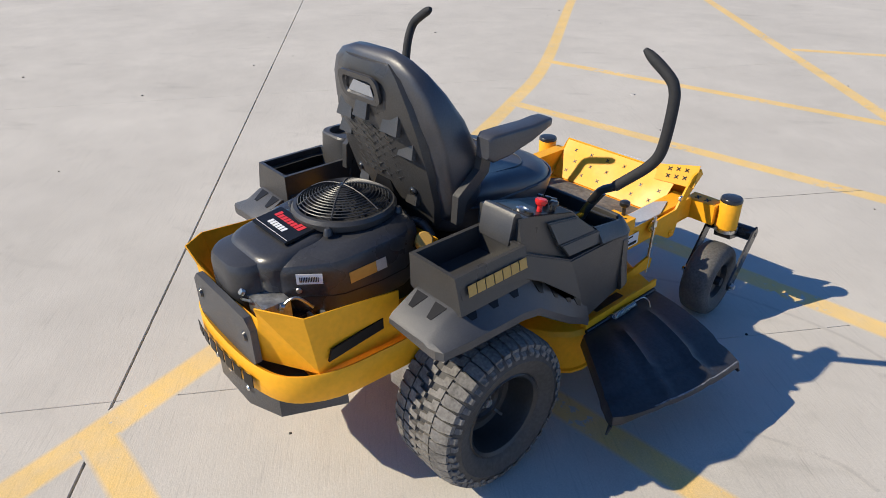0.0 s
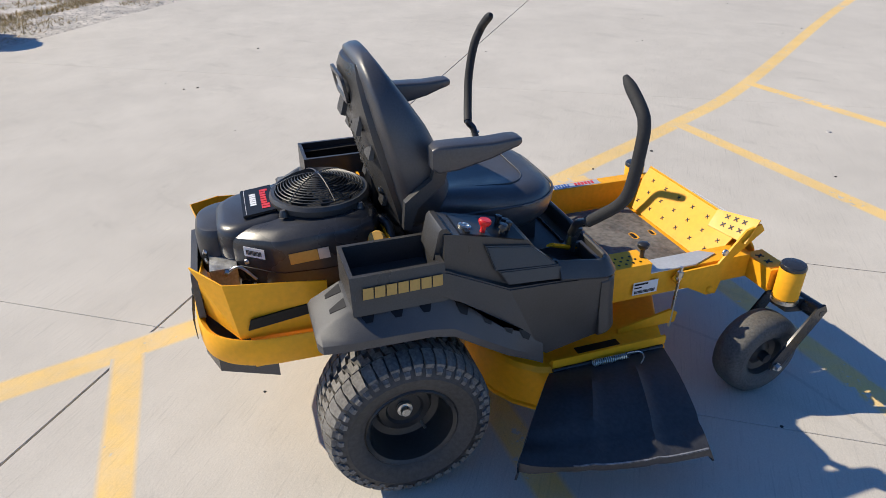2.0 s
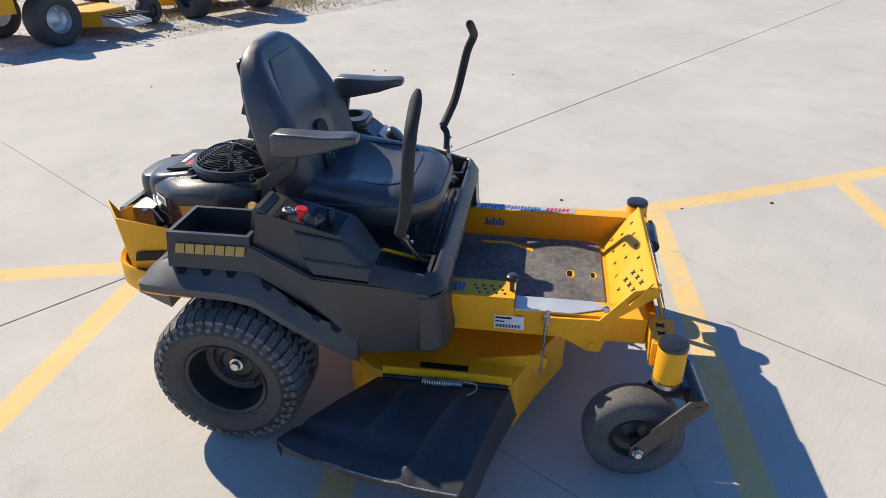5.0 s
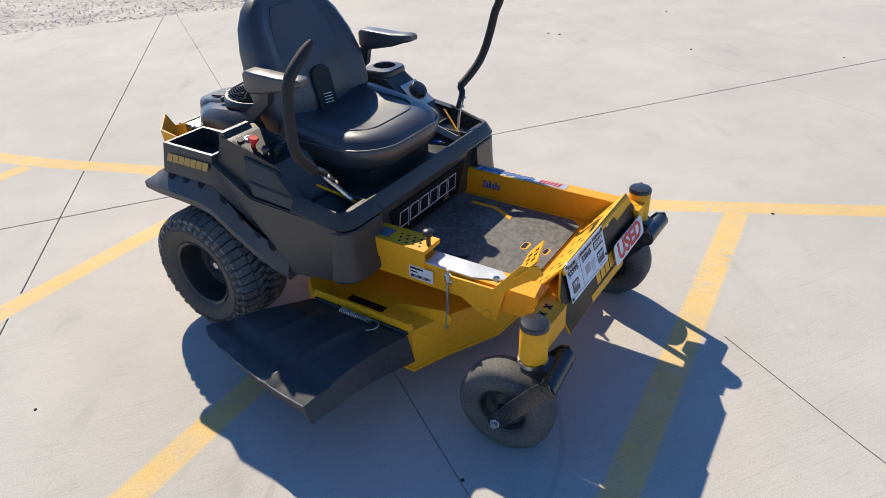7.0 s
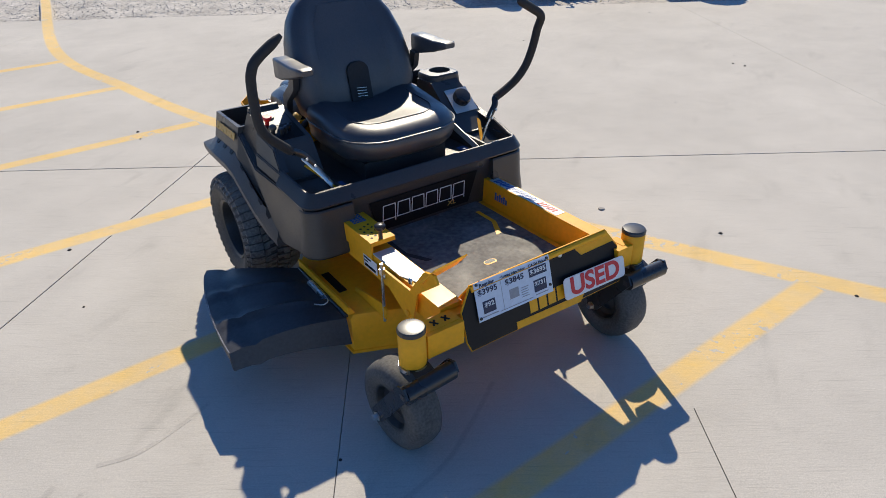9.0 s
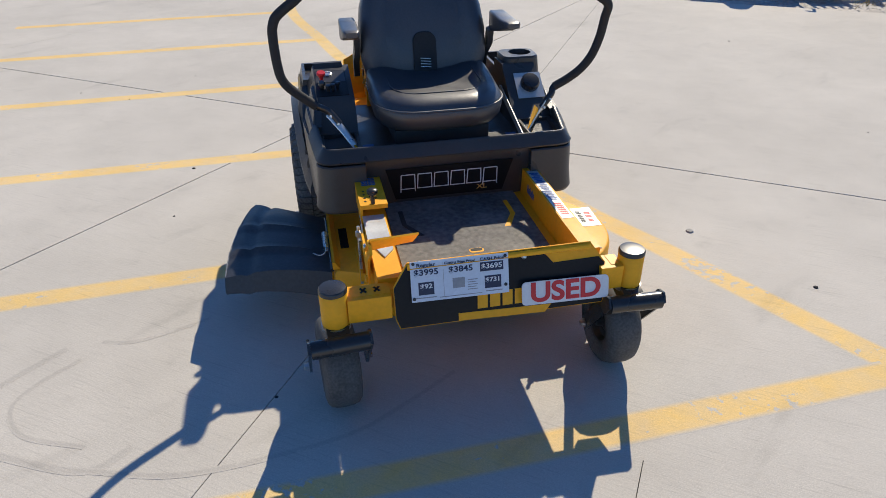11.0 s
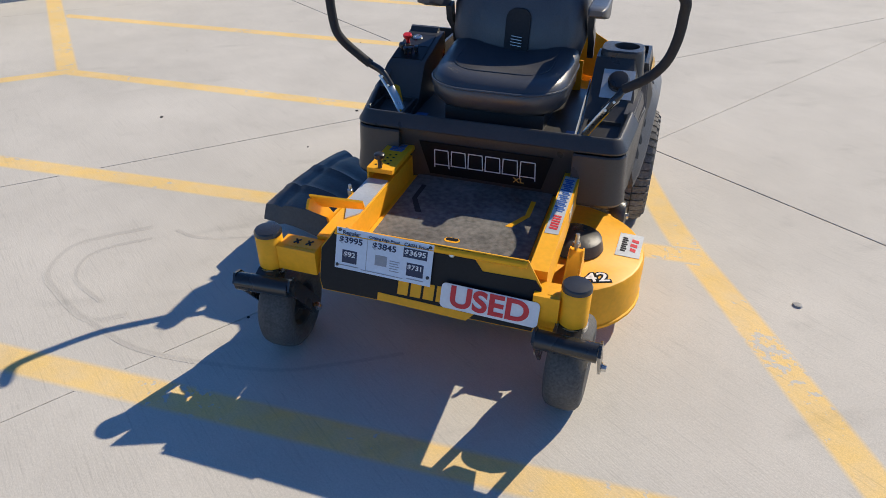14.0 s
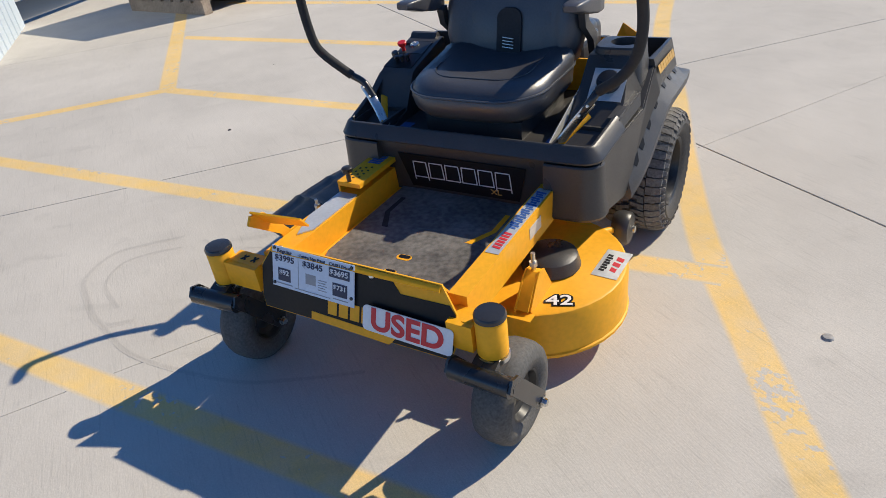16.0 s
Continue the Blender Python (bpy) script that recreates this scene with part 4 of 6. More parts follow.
def pod_plate(faces, proud, crease=(), lift=0.0, bevel=0.004):
    """A moulded panel over the pod's outer face: polygons in (y, z) that share edges; points in crease stand lift further out."""
    def make():
        bm = bmesh.new()
        top, low = {}, {}
        for f in faces:
            for q in f:
                if q not in top:
                    x = pod_x(*q) + proud + (lift if q in crease else 0.0)
                    top[q], low[q] = bm.verts.new((x, *q)), bm.verts.new((pod_x(*q) - 0.03, *q))
            bm.faces.new([top[q] for q in f])
        rim = [e for e in bm.edges if len(e.link_faces) == 1]
        back = {v: low[q] for q, v in top.items()}
        for e in rim:
            a, b = e.verts
            bm.faces.new((a, b, back[b], back[a]))
        bmesh.ops.recalc_face_normals(bm, faces=bm.faces)
        edges = [e for e in bm.edges if len(e.link_faces) == 2 and e.calc_face_angle(0) > radians(50) and all(v in back for v in e.verts)]
        bmesh.ops.bevel(bm, geom=edges, offset=bevel, segments=2, affect="EDGES", clamp_overlap=True)
        return bm
    return make


BEND, FOOT = (0.277, 0.566), (0.373, 0.345)
REAR_BAND = [(-0.112, 0.606), (-0.112, 0.640), (0.06, 0.644), (0.118, 0.640), BEND, FOOT, (0.352, 0.398), (0.140, 0.563), (0.098, 0.583), (0.012, 0.598)]
FRONT_BAND = [BEND, (0.420, 0.548), (0.572, 0.528), (0.584, 0.515), (0.588, 0.42), (0.588, 0.350), (0.57, 0.338), (0.40, 0.320), FOOT]
both("body_panel", pod_plate([REAR_BAND, FRONT_BAND], 0.006, (BEND, FOOT), 0.004), PLASTIC, mower, smooth=8)
both("shoulder_panel", pod_plate([[(0.277, 0.572), (0.432, 0.553), (0.432, 0.590), (0.252, 0.610)]], 0.004, (), 0.0, 0.003), PLASTIC, mower)
part("console_flap", pod_plate([[(0.247, 0.609), (0.424, 0.588), (0.350, 0.650), (0.225, 0.674)]], -0.002, (), 0.0, 0.003)(), PLASTIC, mower)
part("console_ridge", rprism([(0.096, 0.650), (0.112, 0.722), (0.120, 0.730), (0.132, 0.728), (0.150, 0.706), (0.150, 0.655)], "x", 0.285, 0.392, 0.006, None, 3), PLASTIC, mower)


def bin_shell():
    bm = tray((0.272, -0.118, 0.572), (0.458, 0.112, 0.664), 0.011, 0.078, 0.007)
    for v in bm.verts:
        v.co.x -= max(0.0, v.co.z - 0.60) * (0.35 if v.co.x > 0.36 else 0)
    return bm


both("storage_bin", bin_shell, PLASTIC, mower, "open black storage bin")


def lever_bay():
    return tray((0.268, 0.420, 0.49), (0.396, 0.574, 0.556), 0.010, 0.052, 0.006)


both("lever_bay", lever_bay, PLASTIC, mower)
# rounded skirt rim that runs round the front from pod to pod, with a groove under it
rim_path = [(0.434, 0.425), (0.425, 0.50), (0.418, 0.555)] + [(0.368 + 0.050 * math.cos(a), 0.562 + 0.050 * math.sin(a)) for a in (radians(12 * i) for i in range(1, 8))] + [(0.36, 0.613), (0.262, 0.615)]


def rim_rings(path, profile):
    """Rings of (outward, height) points swept along a plan path; heights may depend on y."""
    rings = []
    for i, (x, y) in enumerate(path):
        a, b = Vector(path[max(i - 1, 0)]), Vector(path[min(i + 1, len(path) - 1)])
        d = (b - a).normalized()
        q = Vector((d.y, -d.x))
        rise = 0.030 * max(0.0, min(1.0, (0.56 - y) / 0.13))
        rings.append([Vector((*(Vector((x, y)) + q * k), z + rise * r)) for k, z, r in profile])
    return rings


sr = bmesh.new()
loft(sr, rim_rings(rim_path + [(mir(x), y) for x, y in rim_path[::-1]],
                   ((-0.020, 0.566, 1), (-0.013, 0.561, 1), (0.008, 0.527, 1), (0.006, 0.521, 1), (-0.030, 0.521, 1), (-0.030, 0.563, 1), (-0.026, 0.566, 1))))
part("skirt_rim", sr, PLASTIC, mower, "", 30)


def front_corner():
    bm = bmesh.new()
    loft(bm, rim_rings(rim_path[2:], ((0.003, 0.513, 0), (0.007, 0.508, 0), (0.011, 0.42, 0), (0.020, 0.352, 0), (0.015, 0.342, 0), (-0.03, 0.342, 0), (-0.03, 0.513, 0))))
    return bm


both("front_corner", front_corner, PLASTIC, mower, smooth=30)


FLARE_RINGS = ((-0.208, 0.530, 0.503, 0.470), (-0.198, 0.542, 0.502, 0.488), (-0.125, 0.580, 0.500, 0.494), (-0.02, 0.584, 0.498, 0.494), (0.06, 0.584, 0.494, 0.492), (0.12, 0.578, 0.480, 0.490), (0.19, 0.536, 0.430, 0.486), (0.27, 0.474, 0.375, 0.480),
               (0.34, 0.420, 0.335, 0.470), (0.383, 0.372, 0.302, 0.455))


def flare():
    bm = bmesh.new()
    rings = []
    for y, zt, zb, w in FLARE_RINGS:
        rings.append([Vector((0.30, y, zb + 0.012)), Vector((0.30, y, zt)), Vector((0.428, y, zt)), Vector((0.444, y, zt - 0.006)), Vector((w, y, zb + 0.026)), Vector((w, y, zb + 0.004)), Vector((w - 0.006, y, zb)), Vector((w - 0.02, y, zb))])
    loft(bm, rings)
    return bm


def flare_at(y, f):
    """A point on the flare's sloping face, f of the way down from its top edge."""
    k = max(i for i in range(len(FLARE_RINGS) - 1) if FLARE_RINGS[i][0] <= y)
    a, b = FLARE_RINGS[k], FLARE_RINGS[k + 1]
    t = (y - a[0]) / (b[0] - a[0])
    zt, zb, w = (a[n] + (b[n] - a[n]) * t for n in (1, 2, 3))
    return Vector((0.444, y, zt - 0.006)).lerp(Vector((w, y, zb + 0.026)), f)


fl_r, fl_l = both("fender_flare", flare, FLARE, mower, "grey-black grained plastic fender flare", smooth=25)
# raised black patches paint the shade of the flare's recessed triangles
for y in (-0.085, -0.015, 0.055, 0.150, 0.215, 0.275, 0.325):
    def notch(y=y):
        bm = bmesh.new()
        lo = [flare_at(yy, f) for yy, f in ((y - 0.021, 0.02), (y + 0.021, 0.02), (y + 0.010, 0.42), (y - 0.006, 0.42))]
        loft(bm, [[v - Vector((0.004, 0, 0.002)) for v in lo], [v + Vector((0.0012, 0, 0.0012)) for v in lo]])
        return bm
    both("flare_notch_shade", notch, DECAL_SHADE_BLACK, mower)
# the same painted recess shade on the flare's rear slope
for x in (0.330, 0.398):
    def rear_notch(x=x):
        bm = bmesh.new()
        lo = [Vector((x + dx, -0.125 - 0.0730 * f, 0.580 - 0.038 * f)) for dx, f in ((-0.020, 0.02), (0.020, 0.02), (0.008, 0.55), (-0.008, 0.55))]
        loft(bm, [[v - Vector((0, 0, 0.004)) for v in lo], [v + Vector((0, -0.0006, 0.0012)) for v in lo]])
        return bm
    both("flare_notch_shade", rear_notch, DECAL_SHADE_BLACK, mower)
em = plane_frame((0.4553, -0.092, 0.6135), (0, 1, 0.012), (-0.35, 0, 1))
bar_parts("pod_emblem", em, [(0.0 + i * 0.0280, 0.0, 0.0245 + i * 0.0280, 0.026, 0.003) for i in range(7)], GOLD, pod_r, 0.0012, "gold emblem block")
em = plane_frame((mir(0.4553), 0.105, 0.6135), (0, -1, -0.012), (0.35, 0, 1))
bar_parts("pod_emblem", em, [(0.0 + i * 0.0280, 0.0, 0.0245 + i * 0.0280, 0.026, 0.003) for i in range(7)], GOLD, pod_l, 0.0012, "gold emblem block")

# front panel between the pods
fw = rprism([(0.545, 0.515), (0.600, 0.515), (0.602, 0.490), (0.598, 0.480), (0.586, 0.33), (0.53, 0.33), (0.50, 0.50)], "x", mir(0.268), 0.268, 0.004)
fpan = part("front_panel", fw, PLASTIC, mower, "black plastic front panel with outlined emblem")
fi = bmesh.new()
fm2 = plane_frame((CX - 0.003, 0.5940, 0.420), (-1, 0, 0), (0, 0.012, 0.115))
prism(fi, [(-0.195, -0.062), (0.195, -0.062), (0.228, 0.060), (-0.228, 0.060)], "z", 0.0005, 0.004, fm2)
soften(fi, 0.003, 20, 2)
fin = part("emblem_field", fi, DECAL_SHADE_BLACK, fpan)
for i in range(6):
    x0 = -0.178 + i * 0.0595
    x1, y0, y1, w = x0 + 0.055, -0.024, 0.036, 0.0034
    ol = bmesh.new()
    lo = y0 - (0.014 if i in (0, 5) else 0.0)
    bars(ol, fm2 @ Matrix.Translation((0, 0, 0.0042)), [(x0, y0, x1, y0 + w, 0), (x0 + 0.003, y1 - w, x1 - 0.003, y1, 0), (x0, lo + w, x0 + w, y1 - w, 0.002), (x1 - w, lo + w, x1, y1 - w, -0.002)])
    part("outlined_emblem", ol, WHITE, fin, "white outlined emblem block")
text_part("size_mark", "XL", 0.026, fm2 @ Matrix.Translation((0.118, -0.041, 0.0048)), GOLD, fin, "gold letters", 0.0006, 1.2)
# seat platform
part("seat_platform", rbox((mir(0.272), 0.02, 0.44), (0.272, 0.535, 0.515), 0.008), PLASTIC, mower)
lt = bmesh.new()
rod(lt, (mir(0.20), 0.552, 0.520), (0.20, 0.552, 0.520), 0.005)
part("seat_hinge_rod", lt, BLACK_STEEL, mower)
for x in (0.235, mir(0.235)):
    lb = bmesh.new()
    prism(lb, [(x - 0.02, 0.45), (x + 0.02, 0.45), (x + 0.02, 0.485), (x - 0.02, 0.485)], "z", 0.5155, 0.5165)
    part("platform_label", lb, BLUE, mower)

# right console
cpm = plane_frame((0.345, 0.252, 0.6838), (-1, 0, 0), (0, -0.205, 0.050))
cp = bmesh.new()
prism(cp, [(-0.05, -0.085), (0.066, -0.085), (0.066, 0.09), (-0.046, 0.09)], "z", 0.0, 0.003, cpm)
soften(cp, 0.001, 25, 1)
panel = part("control_panel", cp, DECAL_SHADE_BLACK, pod_r, "black control panel with grey label")
gp = bmesh.new()
prism(gp, [(-0.044, 0.006), (0.062, 0.006), (0.062, 0.086), (-0.042, 0.086)], "z", 0.0032, 0.0038, cpm)
part("panel_label", gp, RIM_STEEL, panel)
kn = bmesh.new()
kz = cpm.to_3x3() @ Vector((0, 0, 1))
lathe(kn, [(0.007, 0.0), (0.007, 0.016), (0.012, 0.018), (0.0165, 0.026), (0.0165, 0.031), (0.014, 0.034), (0.0, 0.034)], 22, cpm @ Vector((-0.024, 0.022, 0.004)), kz)
part("red_switch", kn, RED, panel, "red pull switch")
kn = bmesh.new()
lathe(kn, [(0.008, 0.0), (0.008, 0.012), (0.013, 0.014), (0.013, 0.022), (0.010, 0.026), (0.0, 0.027)], 18, cpm @ Vector((-0.026, -0.03, 0.004)), kz)
part("throttle_knob", kn, BLACK_STEEL, panel)
kn = bmesh.new()
lathe(kn, [(0.017, 0.0), (0.017, 0.004), (0.013, 0.006), (0.011, 0.006), (0.010, 0.003), (0.0, 0.003)], 22, cpm @ Vector((0.0, 0.062, 0.004)), kz)
ig = part("ignition_switch", kn, ZINC, panel, "chrome ignition switch")
kn = bmesh.new()
prism(kn, [(-0.008, 0.062), (0.012, 0.062), (0.012, 0.074), (-0.008, 0.074)], "z", 0.0039, 0.009, cpm @ Matrix.Translation((-0.032, 0, 0)))
part("hour_meter", kn, DECAL_SHADE_BLACK, panel)
for dx, dy in ((0.03, -0.04), (0.012, -0.05), (-0.005, -0.055)):
    kn = bmesh.new()
    lathe(kn, [(0.006, 0.0), (0.006, 0.014), (0.009, 0.016), (0.009, 0.024), (0.0, 0.026)], 12, cpm @ Vector((dx, dy, 0.004)), kz)
    part("choke_lever", kn, BLACK_STEEL, panel)

# left pod: cup holder and fuel cap
ch = bmesh.new()
cxy = (-0.415, 0.152)
loft(ch, [rounded(-0.408, 0.160, 0.080, 0.068, 0.03, 0.60), rounded(-0.404, 0.158, 0.072, 0.063, 0.034, 0.722), rounded(-0.404, 0.158, 0.068, 0.059, 0.032, 0.728)], cap=False)
vs = [v for v in ch.verts if abs(v.co.z - 0.728) < 1e-5]
k = len(vs)
rimv = [ch.verts.new((cxy[0] + 0.044 * math.cos(2 * math.pi * (i + 2.5) / k + 0.0), cxy[1] + 0.044 * math.sin(2 * math.pi * (i + 2.5) / k), 0.729)) for i in range(k)]
lowv = [ch.verts.new((cxy[0] + 0.038 * math.cos(2 * math.pi * (i + 2.5) / k), cxy[1] + 0.038 * math.sin(2 * math.pi * (i + 2.5) / k), 0.665)) for i in range(k)]
for i in range(k):
    ch.faces.new((vs[i], vs[(i + 1) % k], rimv[(i + 1) % k], rimv[i]))
    ch.faces.new((rimv[i], rimv[(i + 1) % k], lowv[(i + 1) % k], lowv[i]))
ch.faces.new(lowv)
part("cup_holder", ch, PLASTIC, pod_l, "black moulded cup holder", 30)
fc = bmesh.new()
fcc, fca = Vector((-0.412, 0.300, 0.6435)), Vector((0.0, 0.094, 0.110)).normalized()
lathe(fc, [(0.036, 0.0), (0.036, 0.022), (0.031, 0.029), (0.018, 0.031), (0.0, 0.031)], 18, fcc + fca * 0.0, fca)
fcap = part("fuel_cap", fc, BLACK_STEEL, pod_l, "black ribbed fuel cap")
fn = bmesh.new()
fnm = plane_frame(fcc + fca * 0.0015, (-1, 0, 0), (0, -0.110, 0.094))
prism(fn, [(-0.055, -0.06), (0.05, -0.06), (0.05, 0.05), (-0.055, 0.05)], "z", 0.0, 0.002, fnm)
part("fuel_label", fn, GALV, pod_l, "pale label plate round the fuel cap")

# levers
def lever(s):
    f = (lambda x: x) if s > 0 else mir
    bs = bmesh.new()
    tube(bs, [(f(0.275), 0.535, 0.535), (f(0.315), 0.515, 0.595), (f(0.365), 0.500, 0.660)], 0.015, 12, 5, 0.3)
    lv = part("steering_lever", bs, ZINC, mower, "bent black steering lever with foam grip")
    pl = bmesh.new()
    up = [(0.404, 0.506, 0.692), (0.440, 0.520, 0.726), (0.478, 0.534, 0.764), (0.500, 0.544, 0.800), (0.508, 0.550, 0.850), (0.510, 0.557, 0.930), (0.504, 0.561, 0.972), (0.482, 0.562, 1.003), (0.404, 0.562, 1.056)]
    if s < 0:
        up = [(-0.440, 0.485, 0.690), (-0.485, 0.500, 0.722), (-0.522, 0.514, 0.757), (-0.552, 0.526, 0.805), (-0.568, 0.540, 0.87), (-0.571, 0.556, 0.935), (-0.566, 0.577, 0.985), (-0.515, 0.575, 1.020), (-0.462, 0.572, 1.048)]
    tube(pl, [(f(0.330), 0.505, 0.622), (f(0.365), 0.500, 0.668), up[0], up[1]], 0.012, 14, 6)
    part("lever_tube", pl, BLACK_STEEL, lv)
    gp2 = bmesh.new()
    tube(gp2, up, [0.0150] * (len(up) * 6 - 8) + [0.0145, 0.012, 0.007], 16, 6)
    part("foam_grip", gp2, FOAM, lv, "thick black foam grip")
    for q in ((0.335, 0.508, 0.628), (0.358, 0.502, 0.655)):
        bo = bmesh.new()
        lathe(bo, [(0.0, 0.005), (0.0045, 0.005), (0.005, 0.004), (0.005, 0.0)], 6, (f(q[0]), q[1] + 0.012, q[2]), (0, 1, 0.2))
        part("lever_bolt", bo, ZINC, lv)


lever(1)
lever(-1)
sbk = bmesh.new()
prism(sbk, [(0.545, 0.520), (0.250, 0.600), (0.235, 0.628), (0.250, 0.632), (0.548, 0.545)], "x", mir(0.255), mir(0.2515))
part("seat_bracket", sbk, GALV, mower, "bent bare metal seat bracket")
for s in (1, -1):
    f = (lambda x: x) if s > 0 else mir
    br = bmesh.new()
    tube(br, [(f(0.268), 0.555, 0.530), (f(0.30), 0.50, 0.565), (f(0.335), 0.44, 0.60)], 0.013, 8, 4, 0.3)
    part("brake_strap", br, YELLOW, mower, "flat yellow lever strap")

# ---- seat ----
sc = bmesh.new()
rings = []
for z, hx, y0, y1, r in ((0.568, 0.18, 0.11, 0.49, 0.10), (0.580, 0.210, 0.09, 0.528, 0.13), (0.605, 0.229, 0.075, 0.556, 0.15), (0.645, 0.234, 0.07, 0.565, 0.15), (0.670, 0.229, 0.075, 0.559, 0.15), (0.688, 0.214, 0.09, 0.540, 0.14), (0.698, 0.182, 0.12, 0.505, 0.11), (0.694, 0.13, 0.16, 0.45, 0.08), (0.690, 0.07, 0.22, 0.40, 0.04)):
    rings.append(rounded(CX, (y0 + y1) / 2, hx, (y1 - y0) / 2, r, z, 7))
for ring in rings[3:]:
    for v in ring:
        x = abs(v.x - CX)
        v.z += 0.042 * (x / 0.23) ** 2 * max(0.0, min(1.0, (0.42 - v.y) / 0.25)) - 0.012 * max(0.0, (v.y - 0.42) / 0.16) ** 2
loft(sc, rings)
cushion = part("seat_cushion", sc, VINYL, mower, "black vinyl seat cushion with stitched piping", 60)
# seam round the insert, and the black base under the cushion
ins = bmesh.new()
line = [Vector((v.x, v.y, 0.6985 + 0.034 * ((v.x - CX) / 0.23) ** 2 * max(0.0, min(1.0, (0.42 - v.y) / 0.25)) - (0.003 if v.y > 0.45 else 0.0))) for v in rounded(CX, 0.305, 0.165, 0.165, 0.09, 0.69, 7)]
tube(ins, line + [line[0]], 0.0022, 6, 0)
part("seat_seam", ins, VINYL_GREY, cushion)
part("seat_base", rbox((CX - 0.17, 0.13, 0.512), (CX + 0.17, 0.49, 0.572), 0.012), PLASTIC, mower)
pp = bmesh.new()
line = [v + Vector((0, 0, 0)) for v in rounded(CX, 0.317, 0.2335, 0.2465, 0.15, 0.660, 7)]
tube(pp, line + [line[0]], 0.004, 6, 0)
part("piping", pp, VINYL, cushion)


def back_ring(z, cy, hx, y_f, y_b, rr, scoop):
    out = []
    for v in rounded(0, 0, 1, 1, 0.55, 0, 6):
        x, y = v.x * hx, v.y
        yy = cy + (y_f if y > 0 else y_b) * abs(y) * (1 if y > 0 else -1)
        if y > 0:
            yy -= scoop * max(0.0, min(1.0, 2.2 * (1 - (x / (hx * 0.84)) ** 2)))
        out.append(Vector((CX + x, yy, z)))
    return out


bk = bmesh.new()
loft(bk, [back_ring(*a) for a in ((0.625, 0.140, 0.19, 0.06, 0.05, 0.02, 0.01), (0.66, 0.135, 0.222, 0.085, 0.055, 0.02, 0.03), (0.74, 0.118, 0.240, 0.110, 0.060, 0.02, 0.048), (0.83, 0.098, 0.240, 0.108, 0.060, 0.02, 0.050),
                                  (0.91, 0.076, 0.228, 0.090, 0.056, 0.02, 0.042), (0.98, 0.056, 0.205, 0.060, 0.048, 0.02, 0.024), (1.028, 0.042, 0.172, 0.038, 0.040, 0.02, 0.010), (1.058, 0.034, 0.132, 0.024, 0.032, 0.02, 0.003), (1.075, 0.032, 0.078, 0.012, 0.018, 0.02, 0.0))])
back = part("backrest", bk, VINYL, mower, "tall black vinyl backrest with stitched centre", 60)
bi = bmesh.new()
loft(bi, [[v for v in back_ring(z, cy, hx, 0.004, 0.02, 0.02, 0.0)] for z, cy, hx in ((0.70, 0.178, 0.10), (0.72, 0.178, 0.13), (0.80, 0.161, 0.145), (0.90, 0.126, 0.140), (0.98, 0.090, 0.120), (1.03, 0.069, 0.09))])
part("back_insert", bi, VINYL, back, "", 60)
# solid pad in foam black; its colour paints the shade of an open gap
lg = bmesh.new()
loft(lg, [[Vector((CX + v.x, 0.180 + d - 0.22 * v.y, 0.748 + v.y)) for v in rounded(0, 0, 0.044 * k, 0.082 * k, 0.034 * k, 0, 5)] for d, k in ((-0.04, 1.0), (0.006, 1.0), (0.007, 0.85))])
gap = part("lumbar_gap_shade", lg, FOAM, back, "dark pad standing in for the shaded gap in the lower backrest", 30)
for i in range(4):
    lr = bmesh.new()
    tube(lr, [(CX - 0.020, 0.190 + 0.22 * (0.012 + i * 0.010), 0.736 - i * 0.010), (CX + 0.020, 0.190 + 0.22 * (0.008 + i * 0.010), 0.740 - i * 0.010)], 0.0018, 6, 2)
    part("seat_spring", lr, ZINC, gap)
# moulded rear shell
sh = bmesh.new()


def shell_ring(z, cy, hx, d):
    return [Vector((CX + x * hx, cy + y * d, z)) for x, y in ((1, 0.6), (1, 0.15), (0.9, -0.55), (0.55, -0.9), (0.25, -1), (-0.25, -1), (-0.55, -0.9), (-0.9, -0.55), (-1, 0.15), (-1, 0.6))]


loft(sh, [shell_ring(*a) for a in ((0.60, 0.112, 0.165, 0.045), (0.68, 0.095, 0.195, 0.050), (0.78, 0.068, 0.205, 0.052), (0.88, 0.044, 0.196, 0.050), (0.96, 0.028, 0.172, 0.048), (1.02, 0.020, 0.140, 0.044), (1.052, 0.020, 0.10, 0.036))])
soften(sh, 0.006, 22, 2)
shell = part("seat_shell", sh, PLASTIC, mower, "black moulded plastic seat-back shell")


def shell_at(x, z):
    """A place on the rear shell and its outward slope."""
    cy = 0.065 - (z - 0.60) * 0.25 + max(0, z - 0.92) * 0.14
    return Vector((CX + x, cy - 0.001, z))


smt = plane_frame(shell_at(0, 0.985), (1, 0, 0), (0, -0.19, 1))
rim_b = bmesh.new()
lo_ring = [smt @ v for v in rounded(0, 0, 0.085, 0.038, 0.025, 0, 5)]
hi_ring = [smt @ v for v in rounded(0, 0, 0.085, 0.038, 0.025, 0.008, 5)]
in_ring = [smt @ v for v in rounded(0, 0, 0.068, 0.024, 0.018, 0.008, 5)]
in_low = [smt @ v for v in rounded(0, 0, 0.062, 0.020, 0.016, 0.003, 5)]
loft(rim_b, [lo_ring, hi_ring, in_ring, in_low], cap=False)
part("grab_rim", rim_b, PLASTIC, shell, "", 30)
hp2 = bmesh.new()
prism(hp2, [(-0.055, -0.018), (0.055, -0.018), (0.05, 0.012), (-0.02, 0.016)], "z", 0.002, 0.004, smt)
part("grab_plate", hp2, GREY_PLATE, shell, "light grey plate inside the grab slot")
